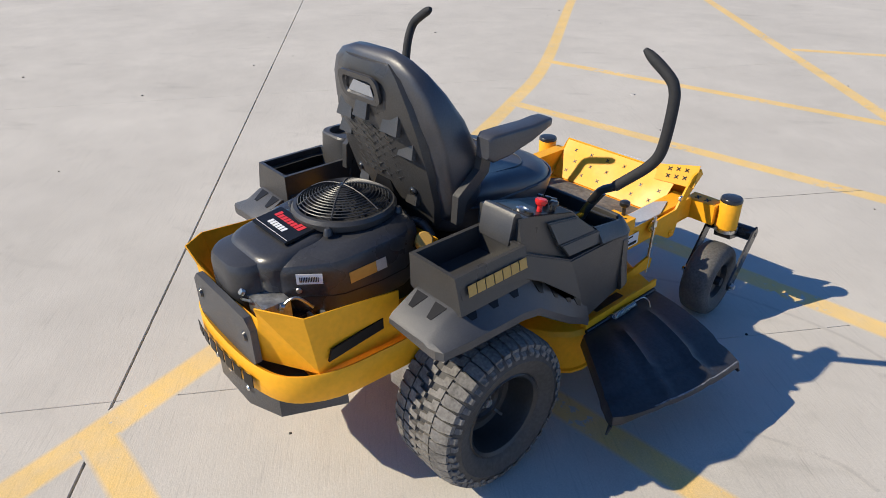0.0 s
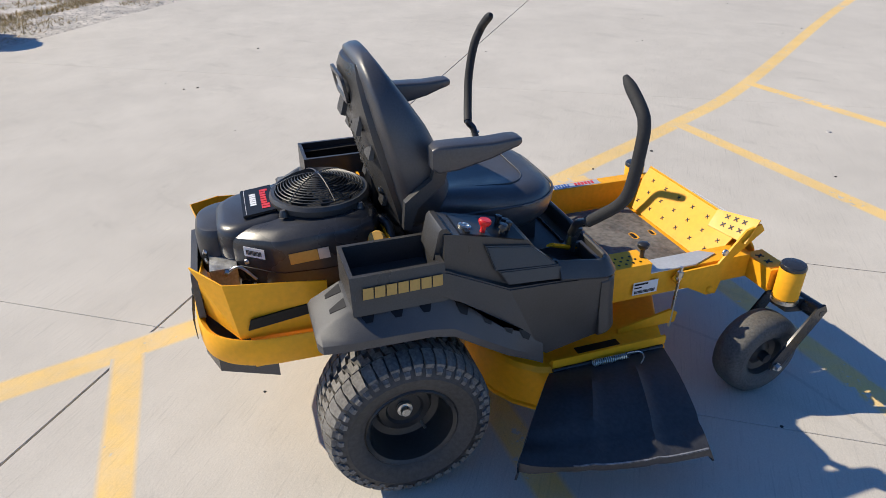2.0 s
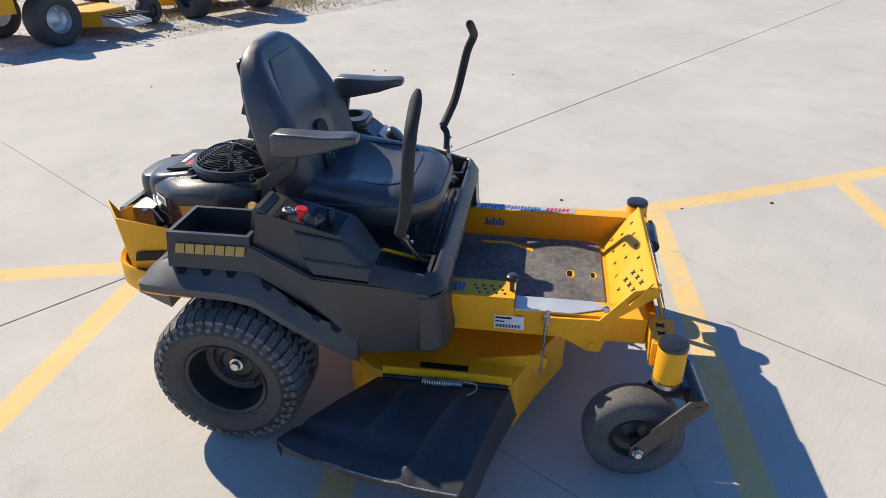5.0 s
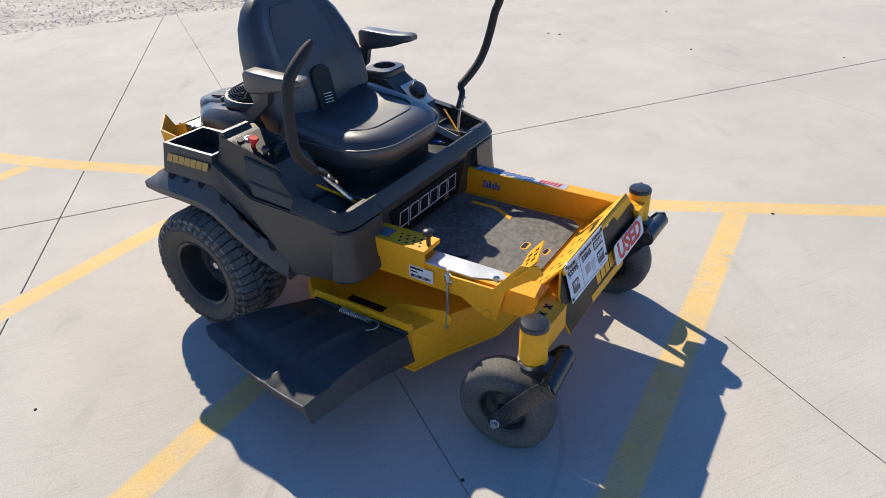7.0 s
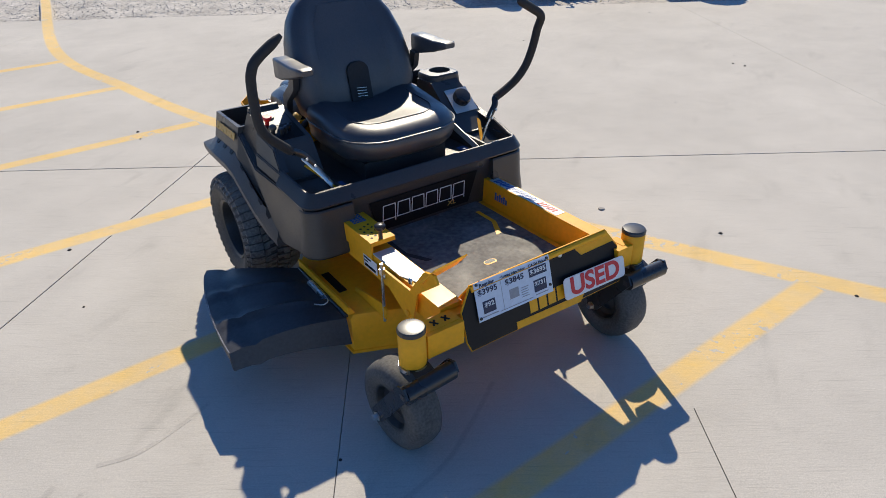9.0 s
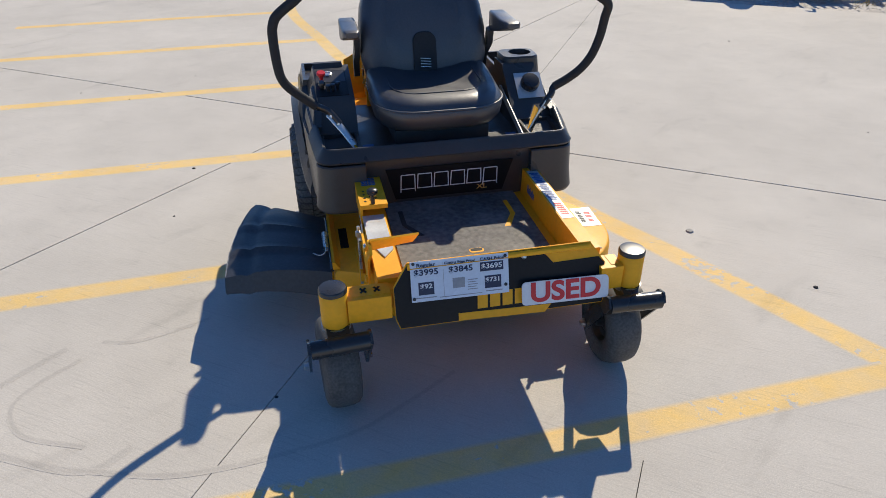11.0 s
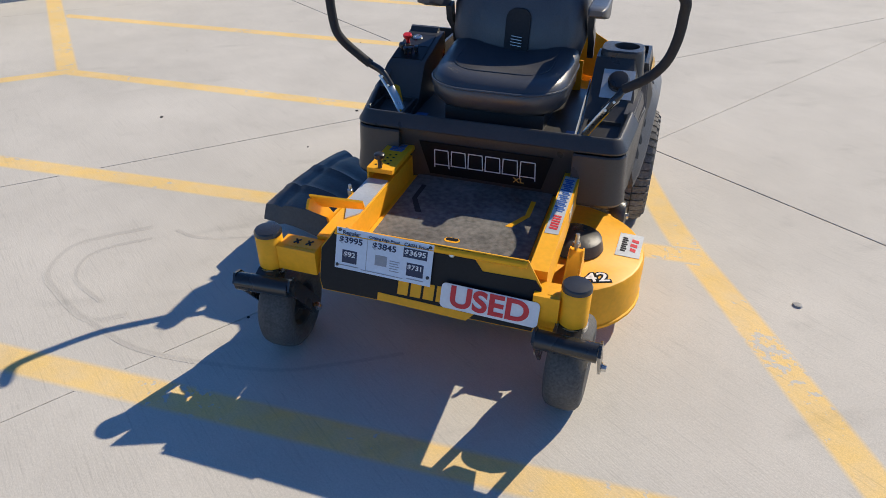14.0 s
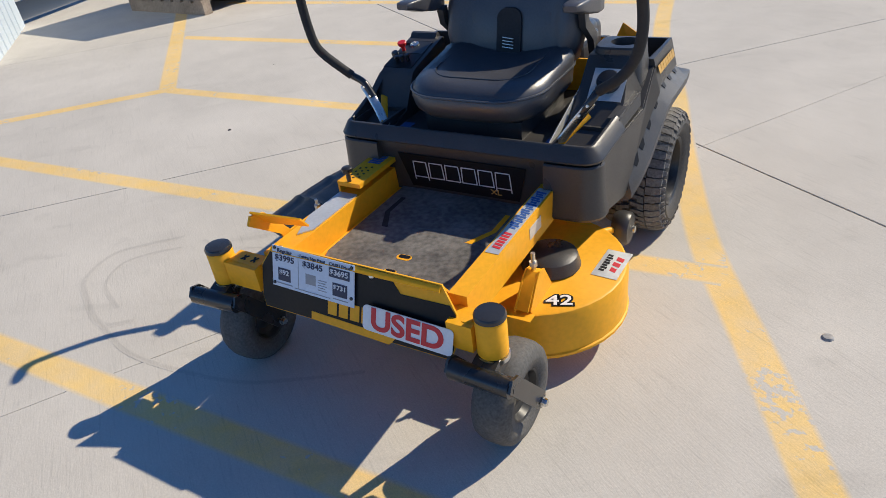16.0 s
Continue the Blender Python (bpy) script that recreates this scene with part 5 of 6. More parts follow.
for x, z, w, h in ((-0.10, 0.905, 0.035, 0.026), (0.10, 0.905, 0.035, 0.026), (0.0, 0.925, 0.03, 0.022), (0.135, 0.84, 0.03, 0.02), (-0.135, 0.84, 0.03, 0.02), (-0.11, 0.69, 0.022, 0.02), (0.11, 0.69, 0.022, 0.02)):
    f = rprism([(-w, -h), (w, -h), (w * 0.8, h), (-w * 0.8, h)], "z", -0.004, 0.009, 0.004, plane_frame(shell_at(x, z) + Vector((0, abs(x) * 0.14 - 0.004, 0)), (1, 0, 0), (0, 0.32, 1)), 1)
    part("shell_facet", f, PLASTIC, shell)
for i in range(7):
    for j in range(5):
        x, z = (-0.075 + j * 0.0375), 0.745 + i * 0.022
        rb = bmesh.new()
        for s in (-1, 1):
            prism(rb, [(-0.017, -0.0012), (0.017, -0.0012), (0.017, 0.0012), (-0.017, 0.0012)], "z", 0.0, 0.0022, plane_frame(shell_at(x + s * 0.009, z) + Vector((0, -0.003 + abs(x) * 0.06, 0)), (1, 0, 0.5 * s), (0, -0.19, 1)))
        part("shell_rib", rb, PLASTIC, shell)
for x in (-0.12, 0.12):
    bo = bmesh.new()
    lathe(bo, [(0.0, 0.012), (0.008, 0.012), (0.010, 0.008), (0.014, 0.006), (0.014, -0.004)], 14, shell_at(x, 0.715) + Vector((0, 0.012, 0)), (0, -1, -0.2))
    part("shell_bolt", bo, BLACK_STEEL, shell)
# solid black block paints the shade in the shell's lower notch
sk = bmesh.new()
prism(sk, [(-0.065, 0.60), (0.005, 0.60), (0.02, 0.68), (0.0, 0.72), (-0.06, 0.72), (-0.08, 0.68)], "y", 0.032, 0.07)
part("shell_slot_shade", sk, DECAL_SHADE_BLACK, shell)


def armrest():
    bm = bmesh.new()
    rings = []
    for y, zt, zb, hw in ((0.135, 0.884, 0.832, 0.022), (0.15, 0.893, 0.822, 0.029), (0.20, 0.892, 0.826, 0.031), (0.29, 0.889, 0.846, 0.031), (0.335, 0.892, 0.862, 0.030), (0.360, 0.892, 0.868, 0.027), (0.370, 0.888, 0.872, 0.02)):
        rings.append([Vector((0.256 + v.x, y, v.y)) for v in rounded(0, (zt + zb) / 2, hw, (zt - zb) / 2, min(0.008, (zt - zb) * 0.3), 0, 3)])
    loft(bm, rings)
    return bm


ar_r, ar_l = both("armrest", armrest, VINYL, mower, "padded black armrest", smooth=50)
both("armrest_bracket", lambda: rprism([(0.155, 0.835), (0.190, 0.826), (0.178, 0.775), (0.105, 0.715), (0.085, 0.655), (0.065, 0.66), (0.072, 0.735), (0.145, 0.79)], "x", 0.214, 0.236, 0.004), PLASTIC, mower)

# ---- engine ----
COVER = [(0.078, -0.368), (0.094, -0.356), (0.160, -0.272), (0.172, -0.245), (0.182, -0.14), (0.176, -0.06), (0.145, 0.005), (0.085, 0.032), (-0.11, 0.032), (-0.17, 0.0), (-0.205, -0.06), (-0.212, -0.14), (-0.20, -0.25), (-0.185, -0.28), (-0.13, -0.35), (-0.115, -0.36)]
ec = bmesh.new()
rings = []
for k, z in ((0.965, 0.50), (0.985, 0.512), (1.0, 0.555), (1.0, 0.628), (0.994, 0.642), (0.972, 0.653), (0.93, 0.661), (0.86, 0.670), (0.80, 0.676)):
    rings.append([Vector((-0.014 + (x + 0.014) * k, -0.14 + (y + 0.14) * k, z - (max(0.0, -0.16 - y) * 0.10 if z > 0.6 else 0.0))) for x, y in COVER])
loft(ec, rings)
eng = part("engine_cover", ec, GLOSSY, mower, "black plastic engine shroud with round fan screen", 24)
sm_b = bmesh.new()
tube(sm_b, [Vector((-0.014 + (x + 0.014) * 1.001, -0.14 + (y + 0.14) * 1.001, 0.553)) for x, y in COVER], 0.0016, 6, 0)
part("cover_seam", sm_b, DECAL_SHADE_BLACK, eng)
cb_b = bmesh.new()
lathe(cb_b, [(0.0, 0.004), (0.006, 0.004), (0.008, 0.0)], 12, (0.112, -0.338, 0.572), (0.78, -0.62, 0))
part("cover_bolt", cb_b, ZINC, eng)


# air cleaner hump at the rear: a rounded cover over a lower rounded body
def hump_shell(cx, cy, hx, hy, r, levels, fall):
    bm = bmesh.new()
    rings = []
    for k, z in levels:
        rings.append([Vector((v.x, v.y, z - (max(0.0, -0.25 - v.y) * fall if z > 0.6 else 0.0))) for v in rounded(cx, cy, hx * k, hy - hx * (1 - k), r * k, z, 7)])
    loft(bm, rings)
    return bm


hump = part("air_cleaner_cover", hump_shell(-0.036, -0.300, 0.122, 0.108, 0.070, ((0.97, 0.56), (1.0, 0.57), (1.0, 0.640), (0.985, 0.654), (0.94, 0.664), (0.86, 0.671), (0.76, 0.674)), 0.14), GLOSSY, mower, "black air cleaner cover with coloured maker's plate", 26)
part("air_cleaner_body", hump_shell(-0.055, -0.372, 0.100, 0.090, 0.070, ((0.95, 0.50), (1.0, 0.512), (1.0, 0.626), (0.98, 0.640), (0.92, 0.650), (0.80, 0.654)), 0.08), GLOSSY, hump, "", 26)
lbm = plane_frame((-0.036, -0.283, 0.6765), (1, 0, 0), (0, 0.12, 0.0135))
lb = bmesh.new()
prism(lb, [(-0.085, -0.045), (0.085, -0.045), (0.085, 0.042), (-0.085, 0.042)], "z", -0.004, 0.003, lbm)
lbl = part("maker_plate", lb, DECAL_SHADE_BLACK, hump)
lb = bmesh.new()
bars(lb, lbm @ Matrix.Translation((0, 0, 0.0032)), [(-0.062 + i * 0.0162, 0.008, -0.049 + i * 0.0162, 0.030 if i in (0, 6, 7) else 0.024, 0.002) for i in range(8)])
part("maker_mark", lb, RED_INK, lbl, "red block mark")
lb = bmesh.new()
bars(lb, lbm @ Matrix.Translation((0, 0, 0.0032)), [(-0.045 + i * 0.0135, -0.022, -0.0345 + i * 0.0135, -0.005, 0.001) for i in range(6)] + [(-0.08, -0.036, 0.08, -0.035, 0)])
part("model_mark", lb, WHITE, lbl, "small white block mark")
# fan screen
FC = Vector((-0.012, -0.113, 0.012))
fr = bmesh.new()
lathe(fr, [(0.128, 0.664), (0.138, 0.664), (0.140, 0.680), (0.134, 0.690), (0.124, 0.690), (0.122, 0.680)], 48, FC, closed=True)
ring = part("fan_ring", fr, PLASTIC, eng)
for k in range(14):
    r = 0.120 - k * 0.0080
    rb = bmesh.new()
    z = 0.690 + 0.044 * (1 - (r / 0.13) ** 2)
    lathe(rb, [(r - 0.0017, z), (r, z + 0.0018), (r + 0.0017, z), (r, z - 0.0018)], 48, FC, closed=True)
    part("screen_ring", rb, PLASTIC, ring)
for k in range(6):
    a = radians(60 * k + 12)
    sp = bmesh.new()
    tube(sp, [FC + Vector((math.cos(a) * r, math.sin(a) * r, 0.6915 + 0.044 * (1 - (r / 0.13) ** 2))) for r in (0.006, 0.04, 0.08, 0.122)], 0.0020, 6, 4)
    part("screen_spoke", sp, PLASTIC, ring)
fd = bmesh.new()
lathe(fd, [(0.0, 0.672), (0.12, 0.672), (0.12, 0.668), (0.0, 0.668)], 40, FC)
part("fan_disc", fd, FOAM, ring)
hubm = bmesh.new()
lathe(hubm, [(0.0, 0.737), (0.012, 0.735), (0.014, 0.730), (0.0, 0.729)], 20, FC)
part("screen_hub", hubm, BLACK_STEEL, ring)
for k in range(8):
    fb = bmesh.new()
    prism(fb, [(0.035, -0.002), (0.112, -0.012), (0.112, -0.008), (0.035, 0.002)], "z", 0.673, 0.690, Matrix.Translation(FC) @ pose(0, 0, 0, 0, 0, k * 45))
    part("fan_blade", fb, FOAM, ring)
for k in range(4):
    a = radians(90 * k + 40)
    bo = bmesh.new()
    lathe(bo, [(0.0, 0.680), (0.006, 0.680), (0.010, 0.674), (0.012, 0.662)], 12, FC + Vector((0.146 * math.cos(a), 0.146 * math.sin(a), 0)))
    part("ring_lug", bo, GLOSSY, ring)
# labels and lower engine
l1 = bmesh.new()
l1m = plane_frame((0.1275, -0.3135, 0.604), (0.62, 0.78, 0), (0, 0, 1))
prism(l1, [(-0.032, -0.014), (0.032, -0.014), (0.032, 0.014), (-0.032, 0.014)], "z", 0.002, 0.0035, l1m)
l1o = part("engine_label", l1, WHITE, eng)
l2 = bmesh.new()
bars(l2, l1m @ Matrix.Translation((0, 0, 0.0036)), [(-0.024 + 0.004 * i, -0.008, -0.0218 + 0.004 * i, 0.006, 0) for i in range(12)])
part("label_print", l2, DECAL_SHADE_BLACK, l1o)
l3 = bmesh.new()
l3m = plane_frame((0.1785, -0.175, 0.598), (0.095, 1, 0.10), (0, -0.10, 1))
prism(l3, [(-0.055, -0.016), (0.02, -0.016), (0.02, 0.016), (-0.055, 0.016)], "z", 0.002, 0.0032, l3m)
part("caution_label", l3, GOLD, eng)
l3 = bmesh.new()
prism(l3, [(0.021, -0.016), (0.05, -0.016), (0.05, 0.016), (0.021, 0.016)], "z", 0.002, 0.0032, l3m)
part("caution_label", l3, GALV, eng)
blk = bmesh.new()
box(blk, (-0.16, -0.36, 0.40), (0.12, 0.03, 0.505))
soften(blk, 0.01)
ebk = part("engine_block", blk, BLACK_STEEL, mower)
for i in range(6):
    part("cooling_fin", rbox((0.121, -0.33 + i * 0.03, 0.43), (0.15, -0.322 + i * 0.03, 0.51), 0.001), ALU, ebk)
part("carburettor", rbox((0.03, -0.435, 0.50), (0.115, -0.365, 0.562), 0.012, None, 3), ALU, ebk, "bare cast aluminium carburettor")
for k, (a, b, c) in enumerate((((-0.06, -0.43, 0.53), (-0.02, -0.44, 0.57), (0.02, -0.43, 0.53)), ((-0.03, -0.43, 0.575), (0.01, -0.445, 0.55), (0.06, -0.44, 0.56)), ((0.0, -0.42, 0.51), (0.02, -0.445, 0.55), (0.03, -0.42, 0.585)), ((0.11, -0.40, 0.54), (0.13, -0.36, 0.57), (0.14, -0.32, 0.53)))):
    wr = bmesh.new()
    tube(wr, [a, b, c], 0.004, 8, 5)
    part("linkage_wire", wr, ZINC if k % 2 else BLACK_STEEL, ebk)
for k, (x, y, z) in enumerate(((-0.01, -0.43, 0.55), (0.02, -0.44, 0.57), (0.118, -0.39, 0.55))):
    bo = bmesh.new()
    lathe(bo, [(0.0, 0.01), (0.009, 0.009), (0.011, 0.0)], 12, (x, y, z), (0, -1, 0.5))
    part("linkage_bolt", bo, ZINC, ebk)
of = bmesh.new()
lathe(of, [(0.0, 0.03), (0.02, 0.03), (0.024, 0.025), (0.024, 0.0)], 18, (0.165, 0.01, 0.60), (0.6, -0.3, 0.6))
part("oil_cap", of, GOLD, ebk, "yellow oil filler cap")
hz = bmesh.new()
tube(hz, [(0.06, 0.02, 0.63), (0.12, 0.05, 0.62), (0.17, 0.04, 0.58), (0.16, 0.0, 0.53)], 0.012, 10, 6)
part("intake_hose", hz, PLASTIC, ebk)
part("rear_yellow_plate", rbox((0.05, 0.035, 0.50), (0.19, 0.042, 0.61), 0.002), YELLOW, mower)
part("rear_yellow_plate", rbox((mir(0.20), 0.035, 0.50), (mir(0.09), 0.042, 0.63), 0.002), YELLOW, mower)

# ---- rear guard ----
def guard_half():
    bm = bmesh.new()
    A, B = Vector((0.163, -0.478, 0.610)), Vector((0.10, -0.466, 0.425))
    C, D = Vector((0.246, -0.402, 0.590)), Vector((0.250, -0.382, 0.425))
    E, F = Vector((0.262, -0.15, 0.565)), Vector((0.262, -0.15, 0.425))
    A2 = Vector((0.142, -0.464, 0.560))
    v = {k: bm.verts.new(p) for k, p in (("A", A), ("B", B), ("C", C), ("D", D), ("E", E), ("F", F), ("A2", A2), ("M", Vector((CX, -0.462, 0.425))), ("N", Vector((CX, -0.456, 0.535))))}
    for q in (("A", "A2", "B", "D"), ("A", "D", "C"), ("C", "D", "F", "E"), ("A2", "N", "M", "B")):
        bm.faces.new([v[k] for k in q])
    return bm


g_r, g_l = both("rear_guard", guard_half, YELLOW, mower, "folded yellow sheet-steel rear guard", smooth=10)
for g in (g_r, g_l):
    s = g.modifiers.new("thickness", "SOLIDIFY")
    s.thickness = 0.004
    s.offset = 0
# black strips on the uncut guard paint the dark of its slots
slot_r, slot_l = both("guard_slot_shade", lambda: rprism([(-0.36, 0.455), (-0.20, 0.475), (-0.20, 0.505), (-0.35, 0.485)], "x", 0.257, 0.2635, 0.001), DECAL_SHADE_BLACK, mower)
bp2 = rprism([(-0.19, 0.435), (-0.165, 0.415), (0.105, 0.415), (0.13, 0.435), (0.13, 0.53), (0.105, 0.555), (-0.165, 0.555), (-0.19, 0.53)], "y", -0.484, -0.4665, 0.005)
bpo = part("bumper_pad", bp2, FLARE, mower, "black rubber bumper pad")
for x in (-0.155, 0.095):
    bo = bmesh.new()
    lathe(bo, [(0.0, 0.006), (0.010, 0.006), (0.014, 0.0)], 14, (x, -0.4845, 0.50), (0, -1, 0))
    part("pad_bolt", bo, BLACK_STEEL, bpo)
# hoop bumper
hp3 = bmesh.new()
line = [(0.30, -0.06, 0.40), (0.292, -0.22, 0.395), (0.275, -0.35, 0.39), (0.215, -0.445, 0.385), (0.12, -0.485, 0.385), (CX, -0.495, 0.385), (mir(0.12), -0.485, 0.385), (mir(0.215), -0.445, 0.385), (mir(0.275), -0.35, 0.39), (mir(0.292), -0.22, 0.395), (mir(0.30), -0.06, 0.40)]
path = smooth_path(line, 5)
rings = []
for i, q in enumerate(path):
    d = (path[min(i + 1, len(path) - 1)] - path[max(i - 1, 0)]).normalized()
    o = Vector((d.y, -d.x, 0)).normalized()
    rings.append([q + o * a + Vector((0, 0, b)) for a, b in ((0.0, 0.042), (0.012, 0.034), (0.014, -0.034), (0.002, -0.042), (-0.004, -0.034), (-0.004, 0.034))])
loft(hp3, rings)
hoop = part("rear_bumper", hp3, YELLOW, mower, "wide yellow curved rear bumper", 40)
def bumper_at(x):
    """The bumper's outer face at x on its rear, with the direction along it."""
    k = min(range(len(path) - 1), key=lambda n: abs((path[n].x + path[n + 1].x) / 2 - x) + (0 if path[n].y < -0.35 else 9))
    d = (path[k] - path[k + 1]).normalized()
    return path[k + 1].lerp(path[k], (x - path[k + 1].x) / (path[k].x - path[k + 1].x)), d


for i in range(7):
    q, d = bumper_at(-0.172 + i * 0.046)
    bar_parts("bumper_emblem", plane_frame(q + Vector((d.y, -d.x, 0)) * 0.0132 + Vector((0, 0, -0.02)), d, (0, 0, 1)), [(-0.018, 0.0, 0.018, 0.036, 0.003)], DECAL_SHADE_BLACK, hoop, 0.002, "black emblem block")
lw2 = rprism([(-0.26, -0.30), (-0.20, -0.46), (-0.10, -0.492), (0.06, -0.492), (0.16, -0.455), (0.23, -0.30)], "z", 0.268, 0.342, 0.012)
lwo = part("rear_skirt", lw2, FLARE, mower, "black plastic skirt under the bumper")
for x in (-0.11, -0.03, 0.07):
    bo = bmesh.new()
    lathe(bo, [(0.0, 0.003), (0.006, 0.003), (0.008, 0.0)], 12, (x, -0.4925, 0.325), (0, -1, 0))
    part("skirt_bolt", bo, ZINC, lwo)
# chassis and transaxles
part("chassis", rbox((mir(0.215), -0.36, 0.30), (0.215, 0.50, 0.42), 0.01), YELLOW, mower)
both("transaxle", lambda: rbox((0.12, -0.09, 0.15), (0.265, 0.12, 0.32), 0.03, None, 3), ALU, mower)
both("side_plate", lambda: rprism([(0.30, 0.32), (0.58, 0.33), (0.58, 0.43), (0.30, 0.43)], "x", 0.30, 0.306, 0.002), YELLOW, mower)
ll = bmesh.new()
llm = plane_frame((-0.327, 0.62, 0.4325), (0, 1, 0), (-1, 0, 0))
prism(ll, [(0.0, -0.020), (0.36, -0.020), (0.36, 0.019), (0.0, 0.019)], "z", 0.0, 0.0008, llm)
lab = part("rail_label", ll, GALV, mower, "blue and red warning strip")
ll = bmesh.new()
bars(ll, llm @ Matrix.Translation((0, 0, 0.001)), [(0.02 + 0.012 * i, -0.018 + 0.004 * (i % 3), 0.028 + 0.012 * i, 0.014 - 0.005 * (i % 2), 0.004) for i in range(18)])
part("label_print", ll, BLUE, lab)
ll = bmesh.new()
bars(ll, llm @ Matrix.Translation((0, 0, 0.001)), [(0.255 + 0.014 * i, -0.012, 0.264 + 0.014 * i, 0.012, 0.004) for i in range(6)])
part("label_print", ll, RED_INK, lab)
ll = bmesh.new()
prism(ll, [(0.72, 0.368), (0.80, 0.368), (0.80, 0.405), (0.72, 0.405)], "x", -0.3532, -0.3522)
part("rail_plate", ll, GALV, mower)
bar_parts("rail_label", plane_frame((-0.3015, 0.66, 0.37), (0, 1, 0), (0, 0, 1)), [(0.012 * i, 0.0, 0.009 + 0.012 * i, 0.03 - 0.008 * (i % 2), 0.002) for i in range(6)], BLUE, mower)


# ---- mowers parked on the gravel ----
def far_mower(at, turn, label, rim):
    t = thing("parked_mower", label, "mower", at, "mowers parked on the gravel")
    t.rotation_euler = (0, 0, turn)
    for x, y, r, w in ((0.50, 0, 0.27, 0.26), (-0.50, 0, 0.27, 0.26), (0.45, 1.30, 0.16, 0.13), (-0.45, 1.30, 0.16, 0.13)):
        s = 1 if x > 0 else -1
        tb = bmesh.new()
        sd = [(r * 0.52, w * 0.40), (r * 0.62, w * 0.48), (r * 0.85, w * 0.5), (r * 0.96, w * 0.42), (r, w * 0.2)]
        lathe(tb, sd + [(a, -h) for a, h in sd][::-1], 32, (x, y, r), (s, 0, 0))
        ty = part("far_tyre", tb, RUBBER, t, "black tyre", 50)
        rm = bmesh.new()
        lathe(rm, [(r * 0.53, w * 0.40), (r * 0.50, w * 0.42), (r * 0.44, w * 0.2), (r * 0.3, w * 0.12), (r * 0.14, w * 0.2), (0, w * 0.2), (0, -w * 0.3), (r * 0.53, -w * 0.40)], 28, (x, y, r), (s, 0, 0))
        fr_ob = part("far_rim", rm, rim if r > 0.2 else RIM_STEEL, ty, "", 30)
        for k in range(5 if r > 0.2 else 0):
            nb2 = bmesh.new()
            a5 = 2 * math.pi * k / 5
            lathe(nb2, [(0.0, 0.012), (0.012, 0.012), (0.012, 0.0)], 6, (x + s * w * 0.13, y + 0.38 * r * math.cos(a5), r + 0.38 * r * math.sin(a5)), (s, 0, 0))
            part("wheel_nut", nb2, ZINC, fr_ob)
    for x in (-0.36, 0.30):
        part("far_rail", rbox((x, 0.1, 0.40), (x + 0.06, 1.28, 0.50), 0.006), YELLOW, t)
    part("far_beam", rbox((-0.52, 1.26, 0.36), (0.52, 1.34, 0.46), 0.006), YELLOW, t)
    for x in (-0.45, 0.45):
        po = bmesh.new()
        rod(po, (x, 1.32, 0.30), (x, 1.32, 0.52), 0.045, 16)
        part("far_post", po, YELLOW, t)
    dk2 = bmesh.new()
    pts = [(0.62 * math.cos(radians(a)) * 1.05, 0.72 + 0.34 * math.sin(radians(a))) for a in range(0, 360, 20)]
    loft(dk2, [[Vector((x * k, 0.72 + (y - 0.72) * k, z)) for x, y in pts] for k, z in ((1, 0.10), (1, 0.24), (0.96, 0.26))])
    part("far_deck", dk2, YELLOW, t, "", 30)
    part("far_chute", rprism([(0.60, 0.22), (0.92, 0.16), (0.93, 0.13), (0.60, 0.12)], "y", 0.50, 0.90, 0.01), GALV, t, "bare metal discharge chute")
    for i in range(5):
        part("chute_bar", rbox((0.62, 0.50 + i * 0.09, 0.225), (0.93, 0.53 + i * 0.09, 0.24), 0.003), BLACK_STEEL, t)
    for s in (-1, 1):
        part("far_pod", rprism([(-0.30, 0.56), (-0.28, 0.78), (0.36, 0.72), (0.45, 0.50), (0.30, 0.46)], "x", s * 0.30, s * 0.52, 0.03), YELLOW, t, "yellow side pod")
        lv = bmesh.new()
        tube(lv, [(s * 0.30, 0.52, 0.62), (s * 0.50, 0.56, 0.80), (s * 0.52, 0.58, 1.0), (s * 0.36, 0.56, 1.12)], 0.017, 10, 5)
        part("far_lever", lv, FOAM, t)
    part("far_engine", rbox((-0.24, -0.46, 0.46), (0.24, 0.0, 0.82), 0.05, None, 3), GLOSSY, t, "black engine shroud")
    part("far_guard", rprism([(-0.40, -0.30), (-0.30, -0.58), (0.30, -0.58), (0.40, -0.30)], "z", 0.36, 0.56, 0.01), YELLOW, t)
    part("far_seat", rbox((-0.25, 0.10, 0.60), (0.25, 0.56, 0.74), 0.05, None, 3), VINYL, t)
    # backrest made taller and wider than needed, to cast a solid shadow on the slab
    bk2 = bmesh.new()
    loft(bk2, [rounded(0, 0.06 - (z - 0.7) * 0.15, hx, 0.07, 0.05, z, 4) for z, hx in ((0.70, 0.24), (0.85, 0.28), (1.06, 0.27), (1.22, 0.21), (1.28, 0.11))])
    part("far_backrest", bk2, VINYL, t, "", 50)
    return t


far_mower((-4.83, -4.82, -0.05), radians(73), "yellow mower with bare metal rims parked on gravel", ALU)
far_mower((-6.86, -3.42, -0.05), radians(150), "yellow mower with black rims parked on gravel", RIM_STEEL)

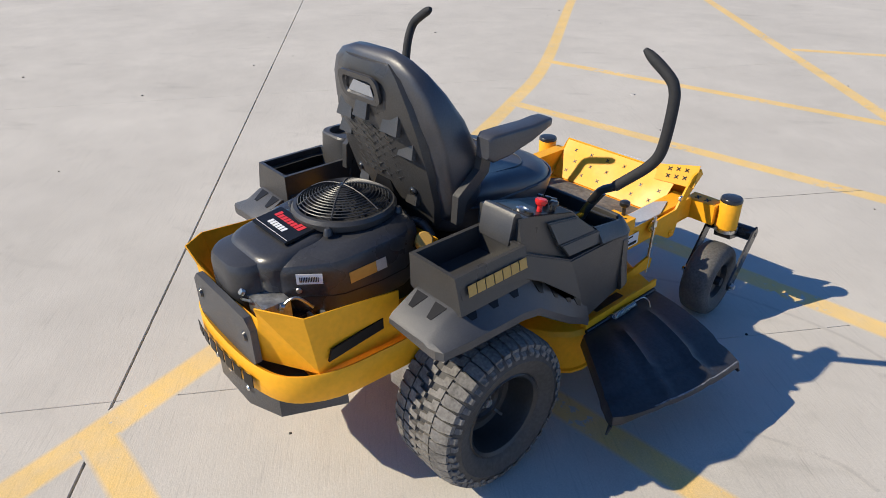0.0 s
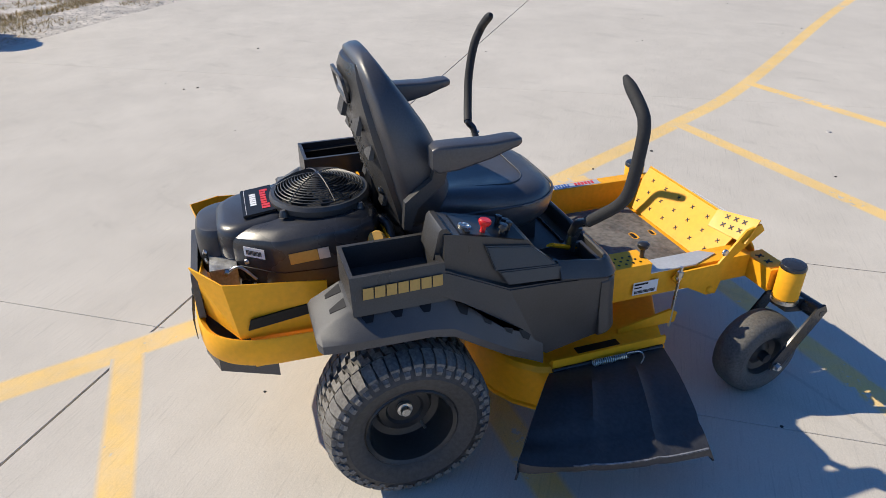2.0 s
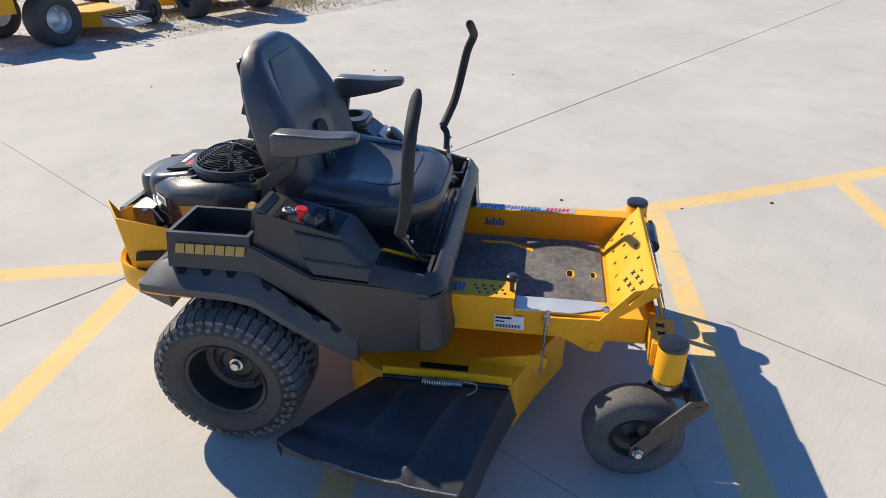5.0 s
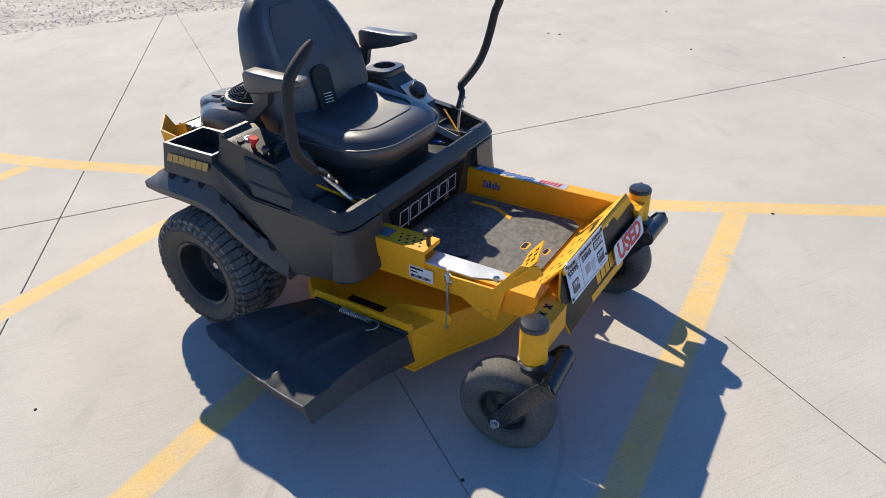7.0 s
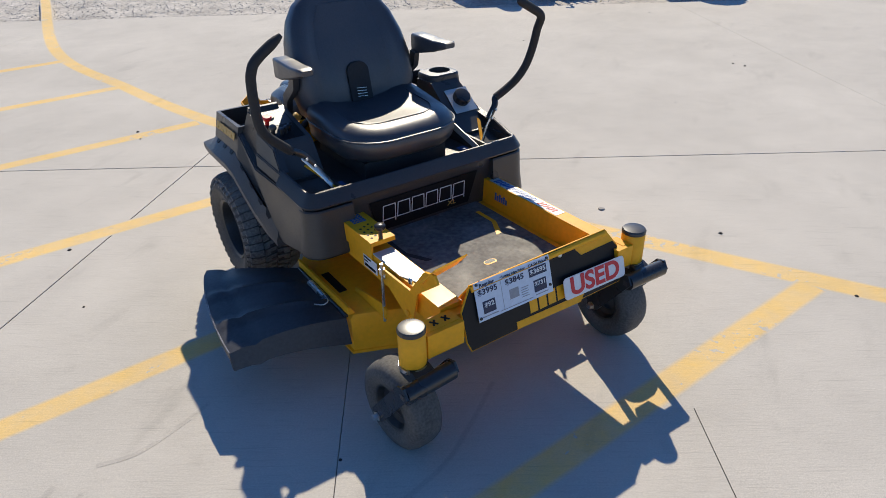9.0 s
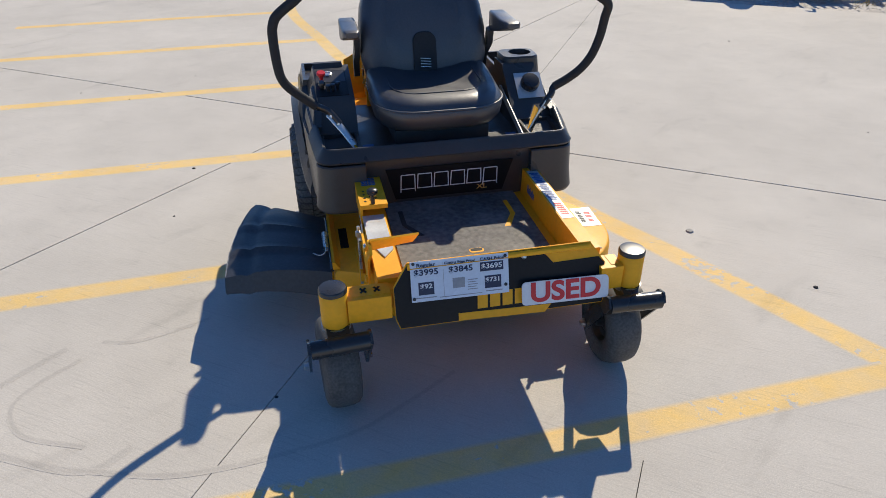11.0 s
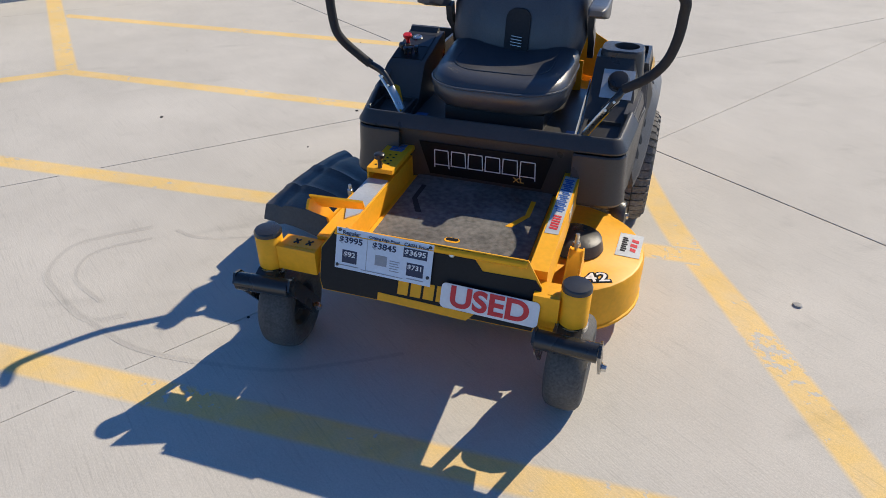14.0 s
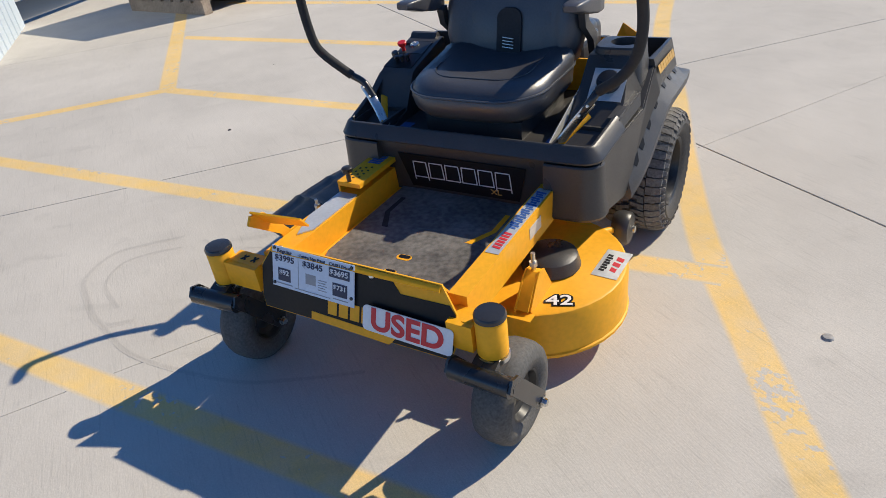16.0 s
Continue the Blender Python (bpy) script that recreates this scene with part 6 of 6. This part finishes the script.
# ---- loose stones and dry grass along the slab edge ----
rng = random.Random(5)
e_dir = Vector((-0.835, 0.55, 0)).normalized()
e_out = Vector((-e_dir.y, e_dir.x, 0))
if e_out.x > 0:
    e_out = -e_out
verts, faces = [], []
for i in range(15000):
    a, b = rng.uniform(-9, 11), 0.02 + rng.random() ** 1.6 * 4.5
    c = Vector((-4.59, -3.36, -0.05)) + e_dir * a + e_out * b
    r = rng.uniform(0.005, 0.015)
    k = len(verts)
    for p in ((1, 0, 0), (-1, 0, 0), (0, 1, 0), (0, -1, 0), (0, 0, 1), (0, 0, -1)):
        verts.append((c.x + p[0] * r * rng.uniform(0.6, 1.4), c.y + p[1] * r * rng.uniform(0.6, 1.4), c.z + p[2] * r * rng.uniform(0.4, 1.0)))
    for q in ((0, 2, 4), (2, 1, 4), (1, 3, 4), (3, 0, 4), (2, 0, 5), (1, 2, 5), (3, 1, 5), (0, 3, 5)):
        faces.append(tuple(k + j for j in q))
me = bpy.data.meshes.new("gravel_stones")
me.from_pydata(verts, [], faces)
me.materials.append(STONE)
tagged(new("gravel_stones", me), "loose pale gravel stones beside the slab", "gravel", kind="stuff")
verts, faces = [], []
for i in range(16000):
    a, b = rng.uniform(0.5, 10), rng.gauss(1.5, 0.45)
    if b < 0.35 or noise.noise((a * 0.9, b * 1.6, 3.0)) < -0.12:
        continue
    c = Vector((-4.59, -3.36, -0.05)) + e_dir * a + e_out * b
    h, t = rng.uniform(0.015, 0.065), rng.uniform(0, 6.28)
    lean = Vector((rng.gauss(0, 0.035), rng.gauss(0, 0.035), 0))
    w = Vector((math.cos(t), math.sin(t), 0)) * rng.uniform(0.003, 0.007)
    k = len(verts)
    for p in (c - w, c + w, c + lean * 0.6 + w * 0.6 + Vector((0, 0, h * 0.6)), c + lean * 0.6 - w * 0.6 + Vector((0, 0, h * 0.6)), c + lean * 1.6 + Vector((0, 0, h))):
        verts.append(tuple(p))
    faces += [(k, k + 1, k + 2, k + 3), (k + 3, k + 2, k + 4)]
me = bpy.data.meshes.new("dry_grass")
me.from_pydata(verts, [], faces)
me.materials.append(STRAW)
tagged(new("dry_grass", me), "strip of dry straw-coloured grass in the gravel", "grass", kind="stuff")
